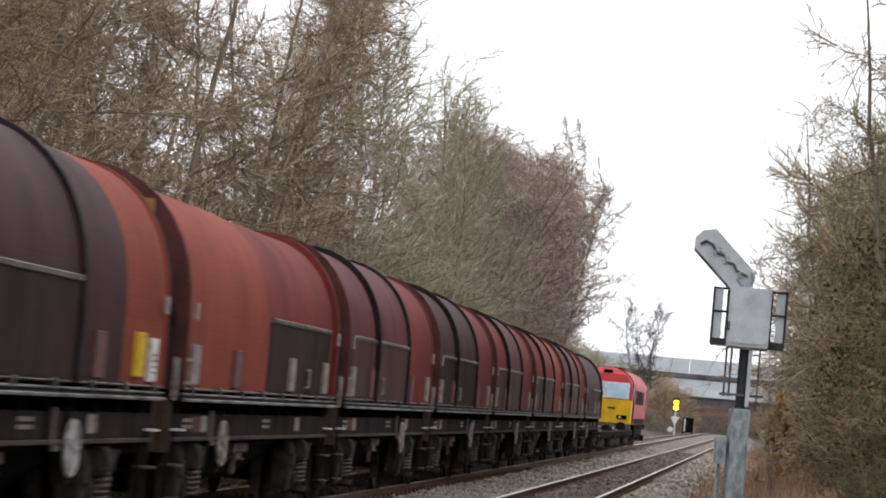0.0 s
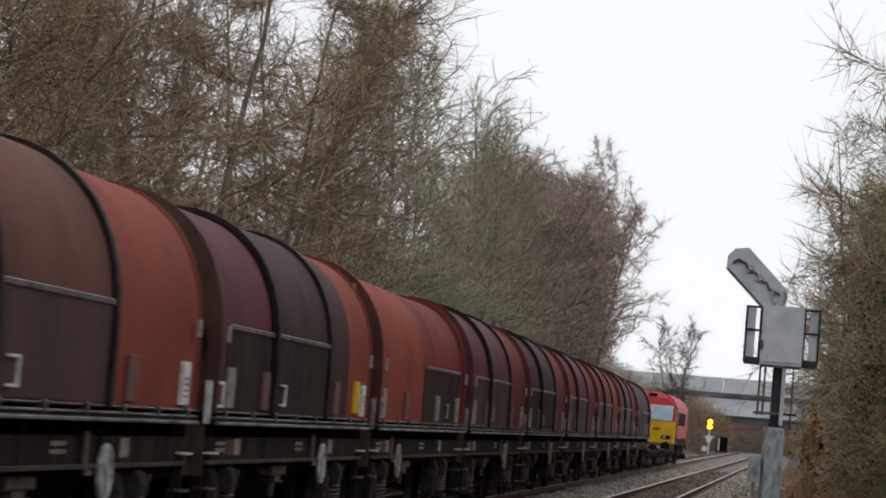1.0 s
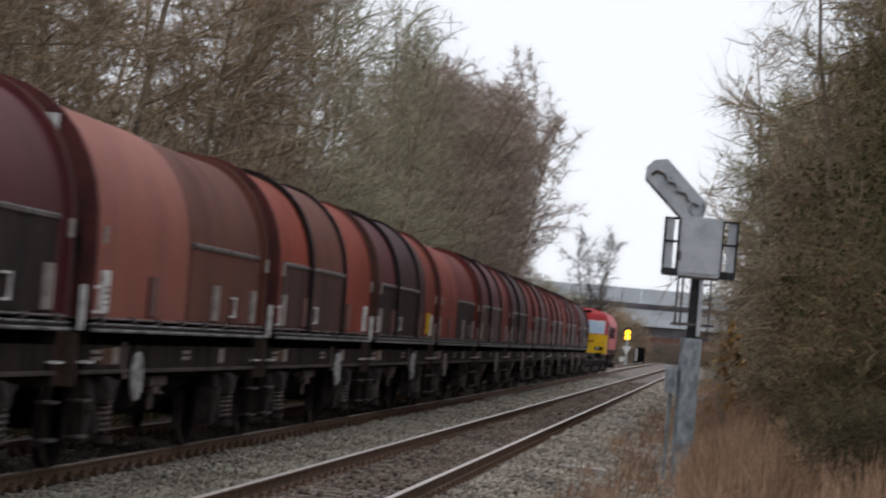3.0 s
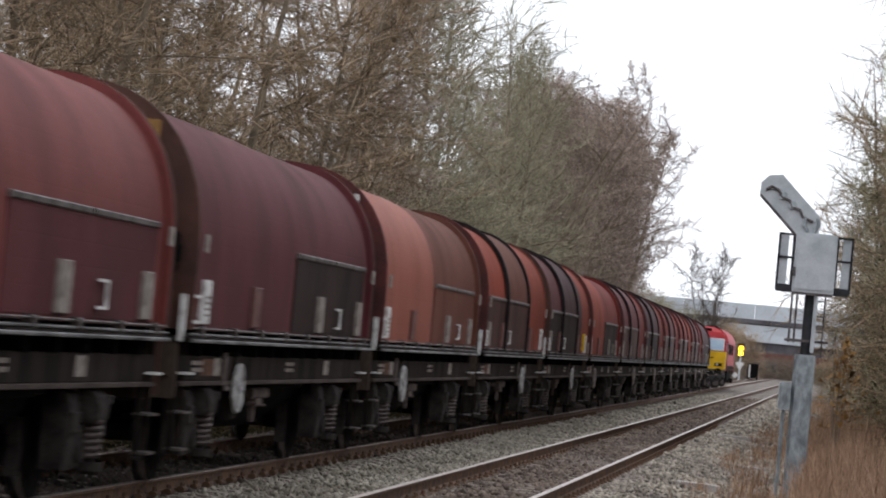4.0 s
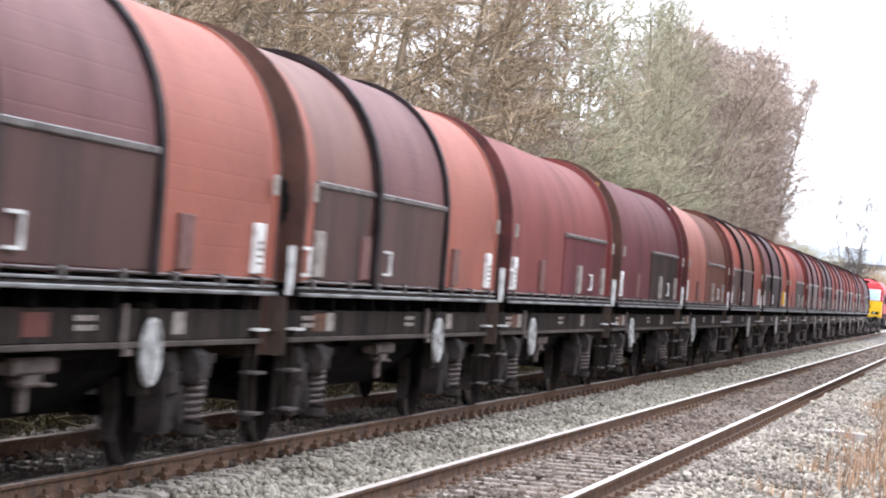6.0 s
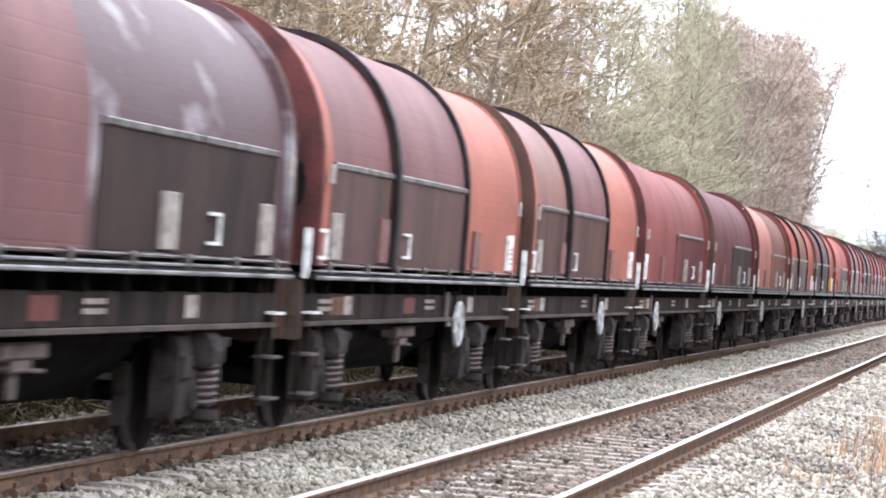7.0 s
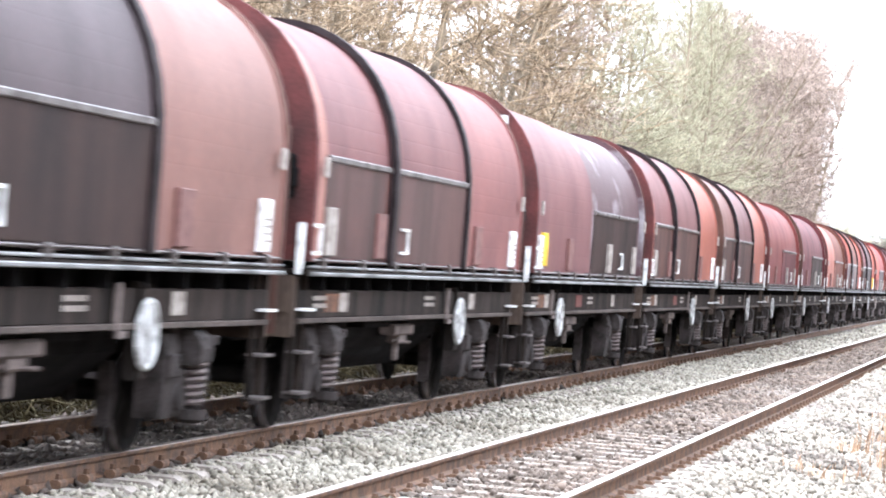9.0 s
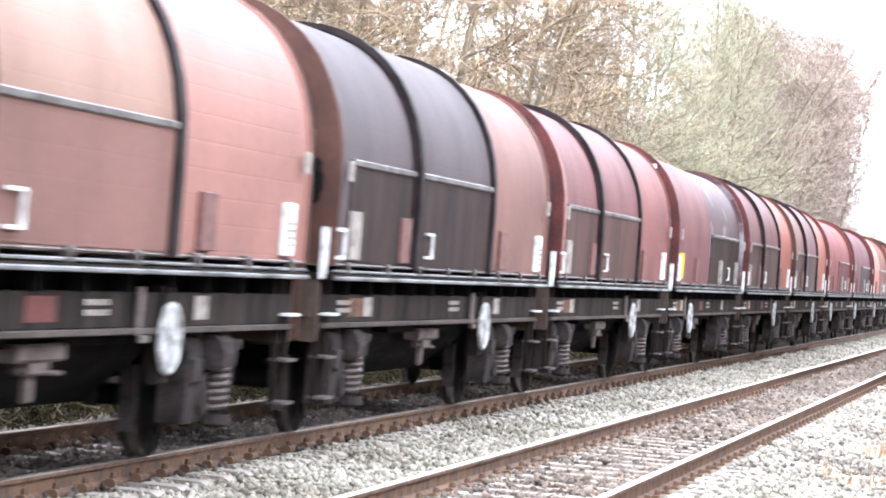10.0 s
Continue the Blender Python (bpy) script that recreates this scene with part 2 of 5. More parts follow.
OLIVE_TWIG = mat("olive_brown_twigs", (0.24, 0.195, 0.11), 0.95, 0, 0.4, 0.2, (0.13, 0.105, 0.055), 8, 0, island=0.6)
BRAMBLE = mat("dull_bramble_twigs", (0.11, 0.087, 0.046), 0.95, 0, 0.4, 0.2, (0.06, 0.05, 0.027), 8, 0, island=0.6)
CESS_STONE = mat("brownish_cess_stone", (0.34, 0.3, 0.245), 0.95, 0, 0.4, 0.2, (0.2, 0.17, 0.145), 30, 0.3, island=0.55)
SILVER = mat("bare_galvanised_rail", (0.24, 0.235, 0.235), 0.55, 0.4, 3, 0.4, (0.06, 0.055, 0.053), 24, 0.2, (1, 0.35, 1))
DULL = mat("dull_grey_brown_casting", (0.14, 0.11, 0.1), 0.8, 0, 6, 0.3, (0.07, 0.055, 0.05))
SCUFFED = hood_paint("sooty_hood_paint_with_pale_scuffs", (0.075, 0.04, 0.043), (0.42, 0.39, 0.41), 0.55, 0.06, 0.15)
for node in SCUFFED.node_tree.nodes:
    if node.bl_idname == "ShaderNodeMapping":
        node.inputs["Scale"].default_value = (0.5, 0.75, 1.1)
    if node.bl_idname == "ShaderNodeMapRange" and abs(node.inputs["From Min"].default_value - 0.36) < 0.001:
        node.inputs["From Min"].default_value, node.inputs["From Max"].default_value = 0.53, 0.7


# ---- building helpers ----
class Geo:
    """Vertices and faces of one mesh, gathered piece by piece."""

    def __init__(self):
        self.v, self.f, self.m, self.now = [], [], [], 0

    def add(self, verts, faces):
        o = len(self.v)
        self.v += [tuple(p) for p in verts]
        self.f += [tuple(i + o for i in q) for q in faces]
        self.m += [self.now] * len(faces)
        return self

    def box(self, x0, x1, y0, y1, z0, z1, c=0.0):
        """A box, its long edges cut by c along y."""
        if not c:
            v = [(x, y, z) for y in (y0, y1) for x, z in ((x0, z0), (x1, z0), (x1, z1), (x0, z1))]
            return self.add(v, [(3, 2, 1, 0), (4, 5, 6, 7), (0, 1, 5, 4), (1, 2, 6, 5), (2, 3, 7, 6), (3, 0, 4, 7)])
        ring = [(x0 + c, z0), (x1 - c, z0), (x1, z0 + c), (x1, z1 - c), (x1 - c, z1), (x0 + c, z1), (x0, z1 - c), (x0, z0 + c)]
        return self.sweep(ring, y0, y1)

    def sweep(self, ring, y0, y1):
        """A closed outline in x and z, drawn out along y."""
        n = len(ring)
        v = [(x, y, z) for y in (y0, y1) for x, z in ring]
        return self.add(v, [tuple(range(n)), tuple(range(2 * n - 1, n - 1, -1))] + [(i, i + n, (i + 1) % n + n, (i + 1) % n) for i in range(n)])

    def lathe(self, a, b, rings, n=16):
        """Rings (share of the way from a to b, radius), turned about the line from a to b, with caps."""
        a, b = Vector(a), Vector(b)
        d = (b - a).normalized()
        u = d.orthogonal().normalized()
        w = d.cross(u)
        v, f = [], []
        for s, r in rings:
            c = a.lerp(b, s)
            v += [c + (u * math.cos(2 * math.pi * i / n) + w * math.sin(2 * math.pi * i / n)) * r for i in range(n)]
        for k in range(len(rings) - 1):
            f += [(k * n + i, k * n + (i + 1) % n, (k + 1) * n + (i + 1) % n, (k + 1) * n + i) for i in range(n)]
        f += [tuple(range(n - 1, -1, -1)), tuple(range((len(rings) - 1) * n, len(rings) * n))]
        return self.add(v, f)

    def across(self, ring, x0, x1):
        """A closed outline in y and z, drawn out along x."""
        n = len(ring)
        v = [(x, y, z) for x in (x0, x1) for y, z in ring]
        return self.add(v, [tuple(range(n - 1, -1, -1)), tuple(range(n, 2 * n))] + [(i, (i + 1) % n, (i + 1) % n + n, i + n) for i in range(n)])

    def coil(self, r, z0, z1, turns, wire, n=9, k=5):
        """A round wire wound about the z axis."""
        m = turns * n
        v, f = [], []
        for i in range(m + 1):
            a, z = 2 * math.pi * i / n, z0 + (z1 - z0) * i / m
            for j in range(k):
                b = 2 * math.pi * j / k
                q = r + wire * math.cos(b)
                v.append((q * math.cos(a), q * math.sin(a), z + wire * math.sin(b)))
        for i in range(m):
            f += [(i * k + j, (i + 1) * k + j, (i + 1) * k + (j + 1) % k, i * k + (j + 1) % k) for j in range(k)]
        return self.add(v, f)

    def pipe(self, points, r, n=6):
        """A round pipe bent along points."""
        pts = [Vector(q) for q in points]
        o = len(self.v)
        for i, q in enumerate(pts):
            d = (pts[min(i + 1, len(pts) - 1)] - pts[max(i - 1, 0)]).normalized()
            u = d.cross(Vector((0, 1, 0.01))).normalized()
            w = d.cross(u)
            self.v += [tuple(q + (u * math.cos(2 * math.pi * j / n) + w * math.sin(2 * math.pi * j / n)) * r) for j in range(n)]
        f = [(o + i * n + j, o + i * n + (j + 1) % n, o + (i + 1) * n + (j + 1) % n, o + (i + 1) * n + j) for i in range(len(pts) - 1) for j in range(n)]
        f += [tuple(range(o + n - 1, o - 1, -1)), tuple(range(o + (len(pts) - 1) * n, o + len(pts) * n))]
        self.f += f
        self.m += [self.now] * len(f)
        return self

    def tube(self, a, b, r, n=8):
        return self.lathe(a, b, ((0, r), (1, r)), n)

    def mesh(self, name, *mats, smooth=False):
        me = bpy.data.meshes.new(name)
        me.from_pydata(self.v, [], self.f)
        for m in mats:
            me.materials.append(m)
        if len(mats) > 1:
            me.polygons.foreach_set("material_index", self.m)
        if smooth:
            me.polygons.foreach_set("use_smooth", [True] * len(self.f))
            me.set_sharp_from_angle(angle=radians(38))
        me.update()
        return me


def part(name, geo, material, parent, label="", smooth=False):
    """One mesh object under a thing or a part; geo may be a Geo or a mesh made before."""
    mats = material if isinstance(material, tuple) else (material,)
    me = geo if isinstance(geo, bpy.types.Mesh) else geo.mesh(name, *mats, smooth=smooth)
    ob = new(name, me)
    ob.parent = parent
    if isinstance(geo, bpy.types.Mesh):
        for slot, m in zip(ob.material_slots, mats):
            slot.link, slot.material = "OBJECT", m
    return tagged(ob, label) if label else ob


def thing(name, label, category, group="", at=None):
    ob = tagged(new(name), label, category, group)
    if at is not None:
        ob.matrix_world = at
    return ob


def fast_mesh(name, verts, faces, mats, index=None):
    """A large mesh from arrays: verts n x 3, faces k x 3 or k x 4."""
    me = bpy.data.meshes.new(name)
    nv, (nf, c) = len(verts), faces.shape
    me.vertices.add(nv)
    me.vertices.foreach_set("co", np.asarray(verts, np.float32).ravel())
    me.loops.add(nf * c)
    me.loops.foreach_set("vertex_index", faces.astype(np.int32).ravel())
    me.polygons.add(nf)
    me.polygons.foreach_set("loop_start", np.arange(nf, dtype=np.int32) * c)
    for m in mats:
        me.materials.append(m)
    if index is not None:
        me.polygons.foreach_set("material_index", np.asarray(index, np.int32))
    me.update(calc_edges=True)
    return me


NEAR_TRACK, TRAIN_TRACK = -3.933, -7.475
RAIL_FAR = 440.0


def bend(y):
    """How far the train's line has drawn away from the near one at y."""
    return -0.0032 * max(0.0, y - 60.0)


rng = np.random.default_rng(7)


# ---- ground: one sheet with the ballast beds raised on it ----
def ground_height(x, y):
    bed = -0.2 if -9.0 < x < -2.35 else -0.2 - 0.14 * min(1.0, max(0.0, (x + 2.35) / 0.9)) if x >= -2.35 else -0.2 - 0.35 * min(1.0, (-9.0 - x) / 1.0)
    if -6.5 < x < -4.9:
        bed -= 0.05 * math.sin(math.pi * (x + 6.5) / 1.6)
    bank = 0.0
    if x > 1.0:
        bank = min(3.0, (x - 1.0) * 0.22)
    if x < -11:
        bank = min(4.0, (-11 - x) * 0.2)
    return bed + bank + 0.03 * noise.noise((x * 0.9, y * 0.35, 0.0))


def build_ground():
    xs = np.unique(np.concatenate([np.linspace(-900, -60, 8), np.linspace(-60, -10, 20), np.linspace(-10, 2, 61), np.linspace(2, 40, 20), np.linspace(40, 900, 8)]))
    ys = np.unique(np.concatenate([np.linspace(-300, -5, 8), np.linspace(-5, 80, 120), np.linspace(80, 500, 85), np.linspace(500, 3000, 10)]))
    v = np.array([(x, y, ground_height(x, y)) for y in ys for x in xs])
    nx = len(xs)
    i, j = np.meshgrid(np.arange(nx - 1), np.arange(len(ys) - 1))
    a = (j * nx + i).ravel()
    f = np.stack([a, a + 1, a + nx + 1, a + nx], 1)
    mid = (xs[:-1] + xs[1:])[i.ravel()] / 2
    idx = np.where((mid > -9.8) & (mid < -0.9), 0, 1)
    ob = new("ground", fast_mesh("ground", v, f, (BALLAST, EARTH), idx))
    return tagged(ob, "grey ballast and scrubby trackside earth", "ground", kind="structure")


def build_track(name, cx, label):
    track = tagged(new(name), label, "railway track", kind="structure")
    ring = [(-0.07, -0.16), (0.07, -0.16), (0.07, -0.145), (0.012, -0.13), (0.012, -0.045), (0.035, -0.035), (0.036, -0.006), (0.03, 0.0),
            (-0.03, 0.0), (-0.036, -0.006), (-0.035, -0.035), (-0.012, -0.045), (-0.012, -0.13), (-0.07, -0.145)]
    ys = [-120] + list(range(0, int(RAIL_FAR) + 1, 40))
    for side in (-0.7525, 0.7525):
        g = Geo()
        n = len(ring)
        for k, y in enumerate(ys):
            g.v += [(cx + side + x + (bend(y) if cx < -6 else 0.0), y, z) for x, z in ring]
            if k:
                o = (k - 1) * n
                for i in range(n):
                    g.f.append((o + i, o + (i + 1) % n, o + n + (i + 1) % n, o + n + i))
                    g.m.append(1 if i in (6, 7, 8) else 0)
        part("rail", g, (RAIL_SIDE, RAIL_TOP), track, "rust-brown steel rail with a worn bright head")
    return track


# ---- covered steel wagons ----
HOOD_W, HOOD_FOOT, HOOD_TOP = 1.29, 1.56, 3.86
LENGTHEN = 0.9724  # the wagon's true length against the drawing's 12.7 m


def arch(grow=0.0, n=22):
    """The hood's outline from one foot over the crown to the other: upright sides below a round roof."""
    w, zc = HOOD_W + grow, 2.28
    pts = [(w + 0.0, HOOD_FOOT), (w, 1.9)]
    for i in range(n + 1):
        a = math.pi * i / n
        c, s = math.cos(a), math.sin(a)
        pts.append((w * math.copysign(abs(c) ** 0.92, c), zc + (HOOD_TOP - zc + grow) * abs(s) ** 0.86))
    return pts + [(-w, 1.9), (-w, HOOD_FOOT)]


def shell(y0, y1, grow=0.0, thick=0.03, n=22):
    """A hood section: an arched sheet with thickness."""
    g = Geo()
    outer, inner = arch(grow, n), arch(grow - thick, n)
    k = len(outer)
    g.v = [(x, y, z) for y in (y0, y1) for ring in (outer, inner) for x, z in ring]
    for i in range(k - 1):
        g.f += [(i, i + 2 * k, i + 1 + 2 * k, i + 1), (k + i + 1, k + i + 1 + 2 * k, k + i + 2 * k, k + i), (i, i + 1, k + i + 1, k + i), (2 * k + i + 1, 2 * k + i, 3 * k + i, 3 * k + i + 1)]
    g.f += [(0, k, 3 * k, 2 * k), (k - 1, 3 * k - 1, 4 * k - 1, 2 * k - 1)]
    g.m = [0] * len(g.f)
    return g


def end_plate(y0, y1, grow):
    return Geo().sweep(arch(grow, 18), y0, y1)


def frame_rect(g, x, y0, y1, z0, z1, t=0.03, d=0.03):
    """A bent bar handle in a plane across x."""
    g.box(x, x + d, y0, y1, z1 - t, z1)
    g.box(x, x + d, y0, y1, z0, z0 + t)
    return g.box(x, x + d, y1 - t, y1, z0, z1)


def wagon_meshes():
    M = {}
    S = HOOD_W
    M["left"] = shell(-5.72, -2.3).mesh("hood_section", ORANGE, smooth=True)
    M["mid"] = shell(-2.34, 1.78, 0.035).mesh("hood_section", ORANGE, smooth=True)
    M["right"] = shell(1.74, 5.92).mesh("hood_section", ORANGE, smooth=True)
    M["right_a"] = shell(1.74, 3.9).mesh("hood_section", ORANGE, smooth=True)
    M["right_b"] = shell(3.9, 5.92).mesh("hood_section", ORANGE, smooth=True)
    M["rib"] = shell(-0.08, 0.08, 0.085, 0.06).mesh("rib", RIB, smooth=True)
    M["thin_rib"] = shell(-0.03, 0.03, 0.02, 0.09).mesh("rib", RIB, smooth=True)
    M["plain"] = shell(-5.72, 0.0, -0.04).mesh("hood_section", ORANGE, smooth=True)
    M["plain_far"] = shell(-0.04, 5.92, -0.06).mesh("hood_section", ORANGE, smooth=True)
    M["band_near"] = shell(-5.7, -5.18, 0.004, 0.012).mesh("painted_band", ORANGE, smooth=True)
    M["band_far"] = shell(1.84, 2.34, 0.004, 0.012).mesh("painted_band", ORANGE, smooth=True)
    M["end"] = end_plate(-5.83, -5.74, 0.06).mesh("end_wall", END_RED, smooth=True)
    M["end2"] = end_plate(5.9, 5.97, 0.03).mesh("end_wall", END_RED, smooth=True)
    M["end_post"] = Geo().box(-0.07, 0.07, -5.96, -5.83, 0.9, 2.75, 0.015).mesh("end_post", RUST_END)
    g = Geo().box(-0.3, 0.3, -6.0, -5.83, 2.1, 2.5, 0.03).box(-0.12, 0.34, -6.04, -5.9, 2.2, 2.38, 0.02)
    M["lock"] = g.mesh("lock_box", BLACK)
    M["sign"] = Geo().box(0.62, 0.86, -5.855, -5.832, 3.3, 3.56).mesh("sign", WHITE)
    M["sign_mark"] = Geo().add([(0.66, -5.86, 3.35), (0.82, -5.86, 3.35), (0.74, -5.86, 3.51)], [(0, 1, 2)]).mesh("mark", SOOT)
    for key, y0, y1, grow in (("panel_a", -5.2, -2.42, 0.012), ("panel_b", -2.22, 1.66, 0.047), ("panel_c", 0.3, 5.5, -0.048)):
        M[key] = Geo().box(S + grow - 0.02, S + grow, y0, y1, 1.6, 2.47).mesh("side_panel", SOOT)
    for key, y0, y1, grow in (("bar_a", -5.2, -2.42, 0.0), ("bar_b", -2.22, 1.66, 0.035), ("bar_c", 0.3, 2.9, -0.06), ("bar_d", 2.95, 5.5, -0.06)):
        M[key] = Geo().box(S + grow - 0.03, S + grow + 0.035, y0, y1, 2.47, 2.53, 0.01).mesh("panel_bar", GREY_BAR)
    # hood rails along the floor edge
    g = Geo().box(-1.36, 1.36, -5.9, 5.9, 1.44, 1.49)
    M["deck"] = g.mesh("deck", SOLE)
    M["rail_low"] = Geo().box(1.33, 1.38, -5.85, 5.85, 1.435, 1.47, 0.008).mesh("hood_rail", GREY_BAR)
    M["rail_mid"] = Geo().box(1.32, 1.36, -5.82, 5.82, 1.502, 1.526, 0.006).mesh("hood_rail", GREY_BAR)
    M["rail_high"] = Geo().box(1.3, 1.345, -5.8, 5.8, 1.566, 1.584, 0.006).mesh("hood_rail", GREY_BAR)
    M["runner"] = Geo().box(1.28, 1.37, -0.05, 0.05, 1.485, 1.6, 0.012).mesh("runner", GREY_BAR)
    g, web, edge = Geo(), Geo(), Geo()
    for x in (-1, 1):
        a, b = sorted((x * 1.25, x * 1.18))
        g.box(a, b, -5.78, 5.78, 1.05, 1.3, 0.008)
        # Set-back web, coloured black to stand for the shadow under the deck edge.
        a, b = sorted((x * 1.1, x * 1.06))
        web.box(a, b, -5.78, 5.78, 1.24, 1.44)
        a, b = sorted((x * 1.29, x * 1.15))
        edge.box(a, b, -5.78, 5.78, 1.005, 1.05, 0.006)
        for y in np.linspace(-5.0, 5.0, 11):
            a, b = sorted((x * 1.1, x * 1.3))
            web.across([(y - 0.02, 1.44), (y + 0.02, 1.44), (y + 0.02, 1.3), (y - 0.02, 1.3)], a, b)
    M["sole"], M["shade_web"], M["flange"] = g.mesh("sole_bar", SOLE), web.mesh("shade_web", BLACK), edge.mesh("flange", SOLE)
    M["headstock"] = Geo().box(-1.24, 1.24, -5.9, -5.79, 0.88, 1.43, 0.02).box(1.0, 1.2, -5.93, -5.9, 1.1, 1.4).mesh("headstock", RUST_END)
    M["headstock_far"] = Geo().box(-1.24, 1.24, 5.79, 5.9, 0.88, 1.43, 0.02).mesh("headstock", RUST_END)
    M["well"] = Geo().sweep([(-0.95, 1.0), (-0.9, 0.8), (-0.45, 0.42), (0.45, 0.42), (0.9, 0.8), (0.95, 1.0)], -3.7, 2.55).mesh("coil_well", BLACK)
    M["rod"] = Geo().tube((0, -4.6, 0.62), (0, 3.4, 0.62), 0.025, 6).box(-0.04, 0.04, -3.95, -3.85, 0.4, 0.95).box(-0.04, 0.04, 2.65, 2.75, 0.4, 0.95).mesh("brake_rod", BOGIE)
    M["patch"] = Geo().box(1.25, 1.254, -0.3, 0.3, 1.1, 1.27).mesh("painted_patch", SOLE)
    g = Geo().box(-0.35, 0.35, -5.7, 5.7, 0.95, 1.4)
    g.box(-1.1, 1.1, -2.2, 2.2, 0.92, 1.05)
    M["spine"] = g.mesh("centre_sill", BLACK)
    # buffer: shank, collar and round head
    g = Geo().lathe((0, 0, 0), (0, -0.455, 0), ((0, 0.13), (0.05, 0.13), (0.06, 0.09), (0.5, 0.09), (0.52, 0.07), (0.86, 0.07), (0.88, 0.22), (0.97, 0.23), (1.0, 0.2)), 14)
    M["buffer"] = g.mesh("buffer", BOGIE, smooth=True)
    g = Geo().box(-0.04, 0.04, -0.35, 0, -0.04, 0.04).lathe((-0.06, -0.36, -0.1), (0.06, -0.36, -0.1), ((0, 0.12), (1, 0.12)), 10)
    M["coupler"] = g.mesh("coupling", BLACK)
    # foot steps at the corners
    g = Geo()
    for y in (-0.17, 0.15):
        g.box(0, 0.05, y, y + 0.035, 0.36, 1.44)
    M["step_frame"] = g.mesh("step_frame", SOLE)
    M["tread"] = Geo().box(-0.02, 0.14, -0.17, 0.185, 0, 0.022).mesh("tread", GREY_BAR)
    # handbrake wheel: rim, hub and spokes
    g = Geo()
    n = 20
    for i in range(n):
        a, b = 2 * math.pi * i / n, 2 * math.pi * (i + 1) / n
        g.tube((0, 0.245 * math.cos(a), 0.245 * math.sin(a)), (0, 0.245 * math.cos(b), 0.245 * math.sin(b)), 0.026, 6)
    for i in range(5):
        a = 2 * math.pi * i / 5
        g.tube((0, 0, 0), (0, 0.245 * math.cos(a), 0.245 * math.sin(a)), 0.018, 5)
    g.lathe((-0.05, 0, 0), (0.03, 0, 0), ((0, 0.05), (1, 0.05)), 10)
    g.lathe((-0.012, 0, 0), (0.0, 0, 0), ((0, 0.23), (1, 0.23)), 20)
    M["handwheel"] = g.mesh("handwheel", WHITE, smooth=True)
    M["bracket"] = Geo().box(-0.1, 0.0, -0.14, 0.12, -0.32, 0.4, 0.02).mesh("handwheel_bracket", SOLE)
    M["lever"] = Geo().box(0, 0.03, -0.05, 0.03, 0.95, 1.34).box(0, 0.05, -0.05, 0.17, 0.95, 1.0).mesh("brake_lever", PALE)
    M["valve"] = Geo().box(0, 0.17, -0.5, 0.45, 0.83, 0.95, 0.02).box(0.02, 0.15, -0.2, 0.2, 0.74, 0.84, 0.02).box(0.05, 0.1, -0.05, 0.05, 0.56, 0.75, 0.01).tube((0.1, -0.3, 0.78), (0.1, 0.6, 0.74), 0.018, 6).mesh("valve_box", PALE)
    M["tank"] = Geo().lathe((0.55, -1.6, 0.72), (0.55, 0.6, 0.72), ((0, 0.1), (0.04, 0.2), (0.96, 0.2), (1, 0.1)), 14).mesh("air_tank", BLACK, smooth=True)
    M["white_post"] = Geo().box(1.235, 1.3, -5.92, -5.87, 1.44, 1.9, 0.012).mesh("white_post", WHITE)
    M["grab"] = frame_rect(Geo(), 1.33, -5.8, -5.46, 1.62, 1.9, 0.032).mesh("grab_handle", WHITE)
    M["handle"] = frame_rect(Geo(), S + 0.04, -0.16, 0.16, 1.68, 1.94, 0.026).mesh("grab_handle", WHITE)
    g = Geo()
    for z in (1.7, 1.76, 1.82, 1.88):
        g.box(S + 0.046, S + 0.05, -0.13, 0.13, z, z + 0.022)
    M["tag_lines"] = g.mesh("label_lines", SOOT)
    M["tag"] = Geo().box(S + 0.003, S + 0.045, -0.2, 0.2, 1.62, 2.06, 0.008).mesh("label_plate", PALE)
    M["clip"] = Geo().box(S + 0.045, S + 0.075, -0.06, 0.06, 2.32, 2.5, 0.008).mesh("hood_clip", PALE)
    M["big_tag"] = Geo().box(S + 0.003, S + 0.048, -0.19, 0.19, 1.66, 2.1, 0.008).mesh("label_plate", YELLOW)
    M["stencil"] = Geo().box(1.25, 1.256, -0.17, 0.17, 1.1, 1.28).mesh("stencil", PALE)
    M["writing"] = Geo().box(1.25, 1.255, -0.25, 0.25, 0.0, 0.04).mesh("stencil_line", PALE)
    # bogie: bolster, and side frames with horns about each axle box
    outline = [(-1.36, 0.84), (-1.3, 0.92), (-0.6, 0.92), (-0.45, 0.82), (0.45, 0.82), (0.6, 0.92), (1.3, 0.92), (1.36, 0.84), (1.36, 0.5), (1.28, 0.5), (1.26, 0.74),
               (0.6, 0.74), (0.58, 0.5), (0.5, 0.5), (0.4, 0.62), (-0.4, 0.62), (-0.5, 0.5), (-0.58, 0.5), (-0.6, 0.74), (-1.26, 0.74), (-1.28, 0.5), (-1.36, 0.5)]
    M["side_frame"] = Geo().across(outline, -0.07, 0.07).mesh("side_frame", BOGIE)
    M["bogie_frame"] = Geo().box(-0.95, 0.95, -0.22, 0.22, 0.5, 0.92, 0.04).mesh("bogie", BOGIE)
    horn = [(-0.44, 0.3), (-0.44, 0.84), (-0.38, 0.94), (-0.28, 0.99), (0.28, 0.99), (0.38, 0.94), (0.44, 0.84), (0.44, 0.3), (0.14, 0.3), (0.14, 0.7), (-0.14, 0.7), (-0.14, 0.3)]
    g = Geo().across(horn, -0.1, 0.05)
    cap = [(0.02, 0.72), (0.2, 0.7), (0.245, 0.74), (0.25, 0.84), (0.22, 0.93), (0.16, 0.98), (0.02, 0.99)]
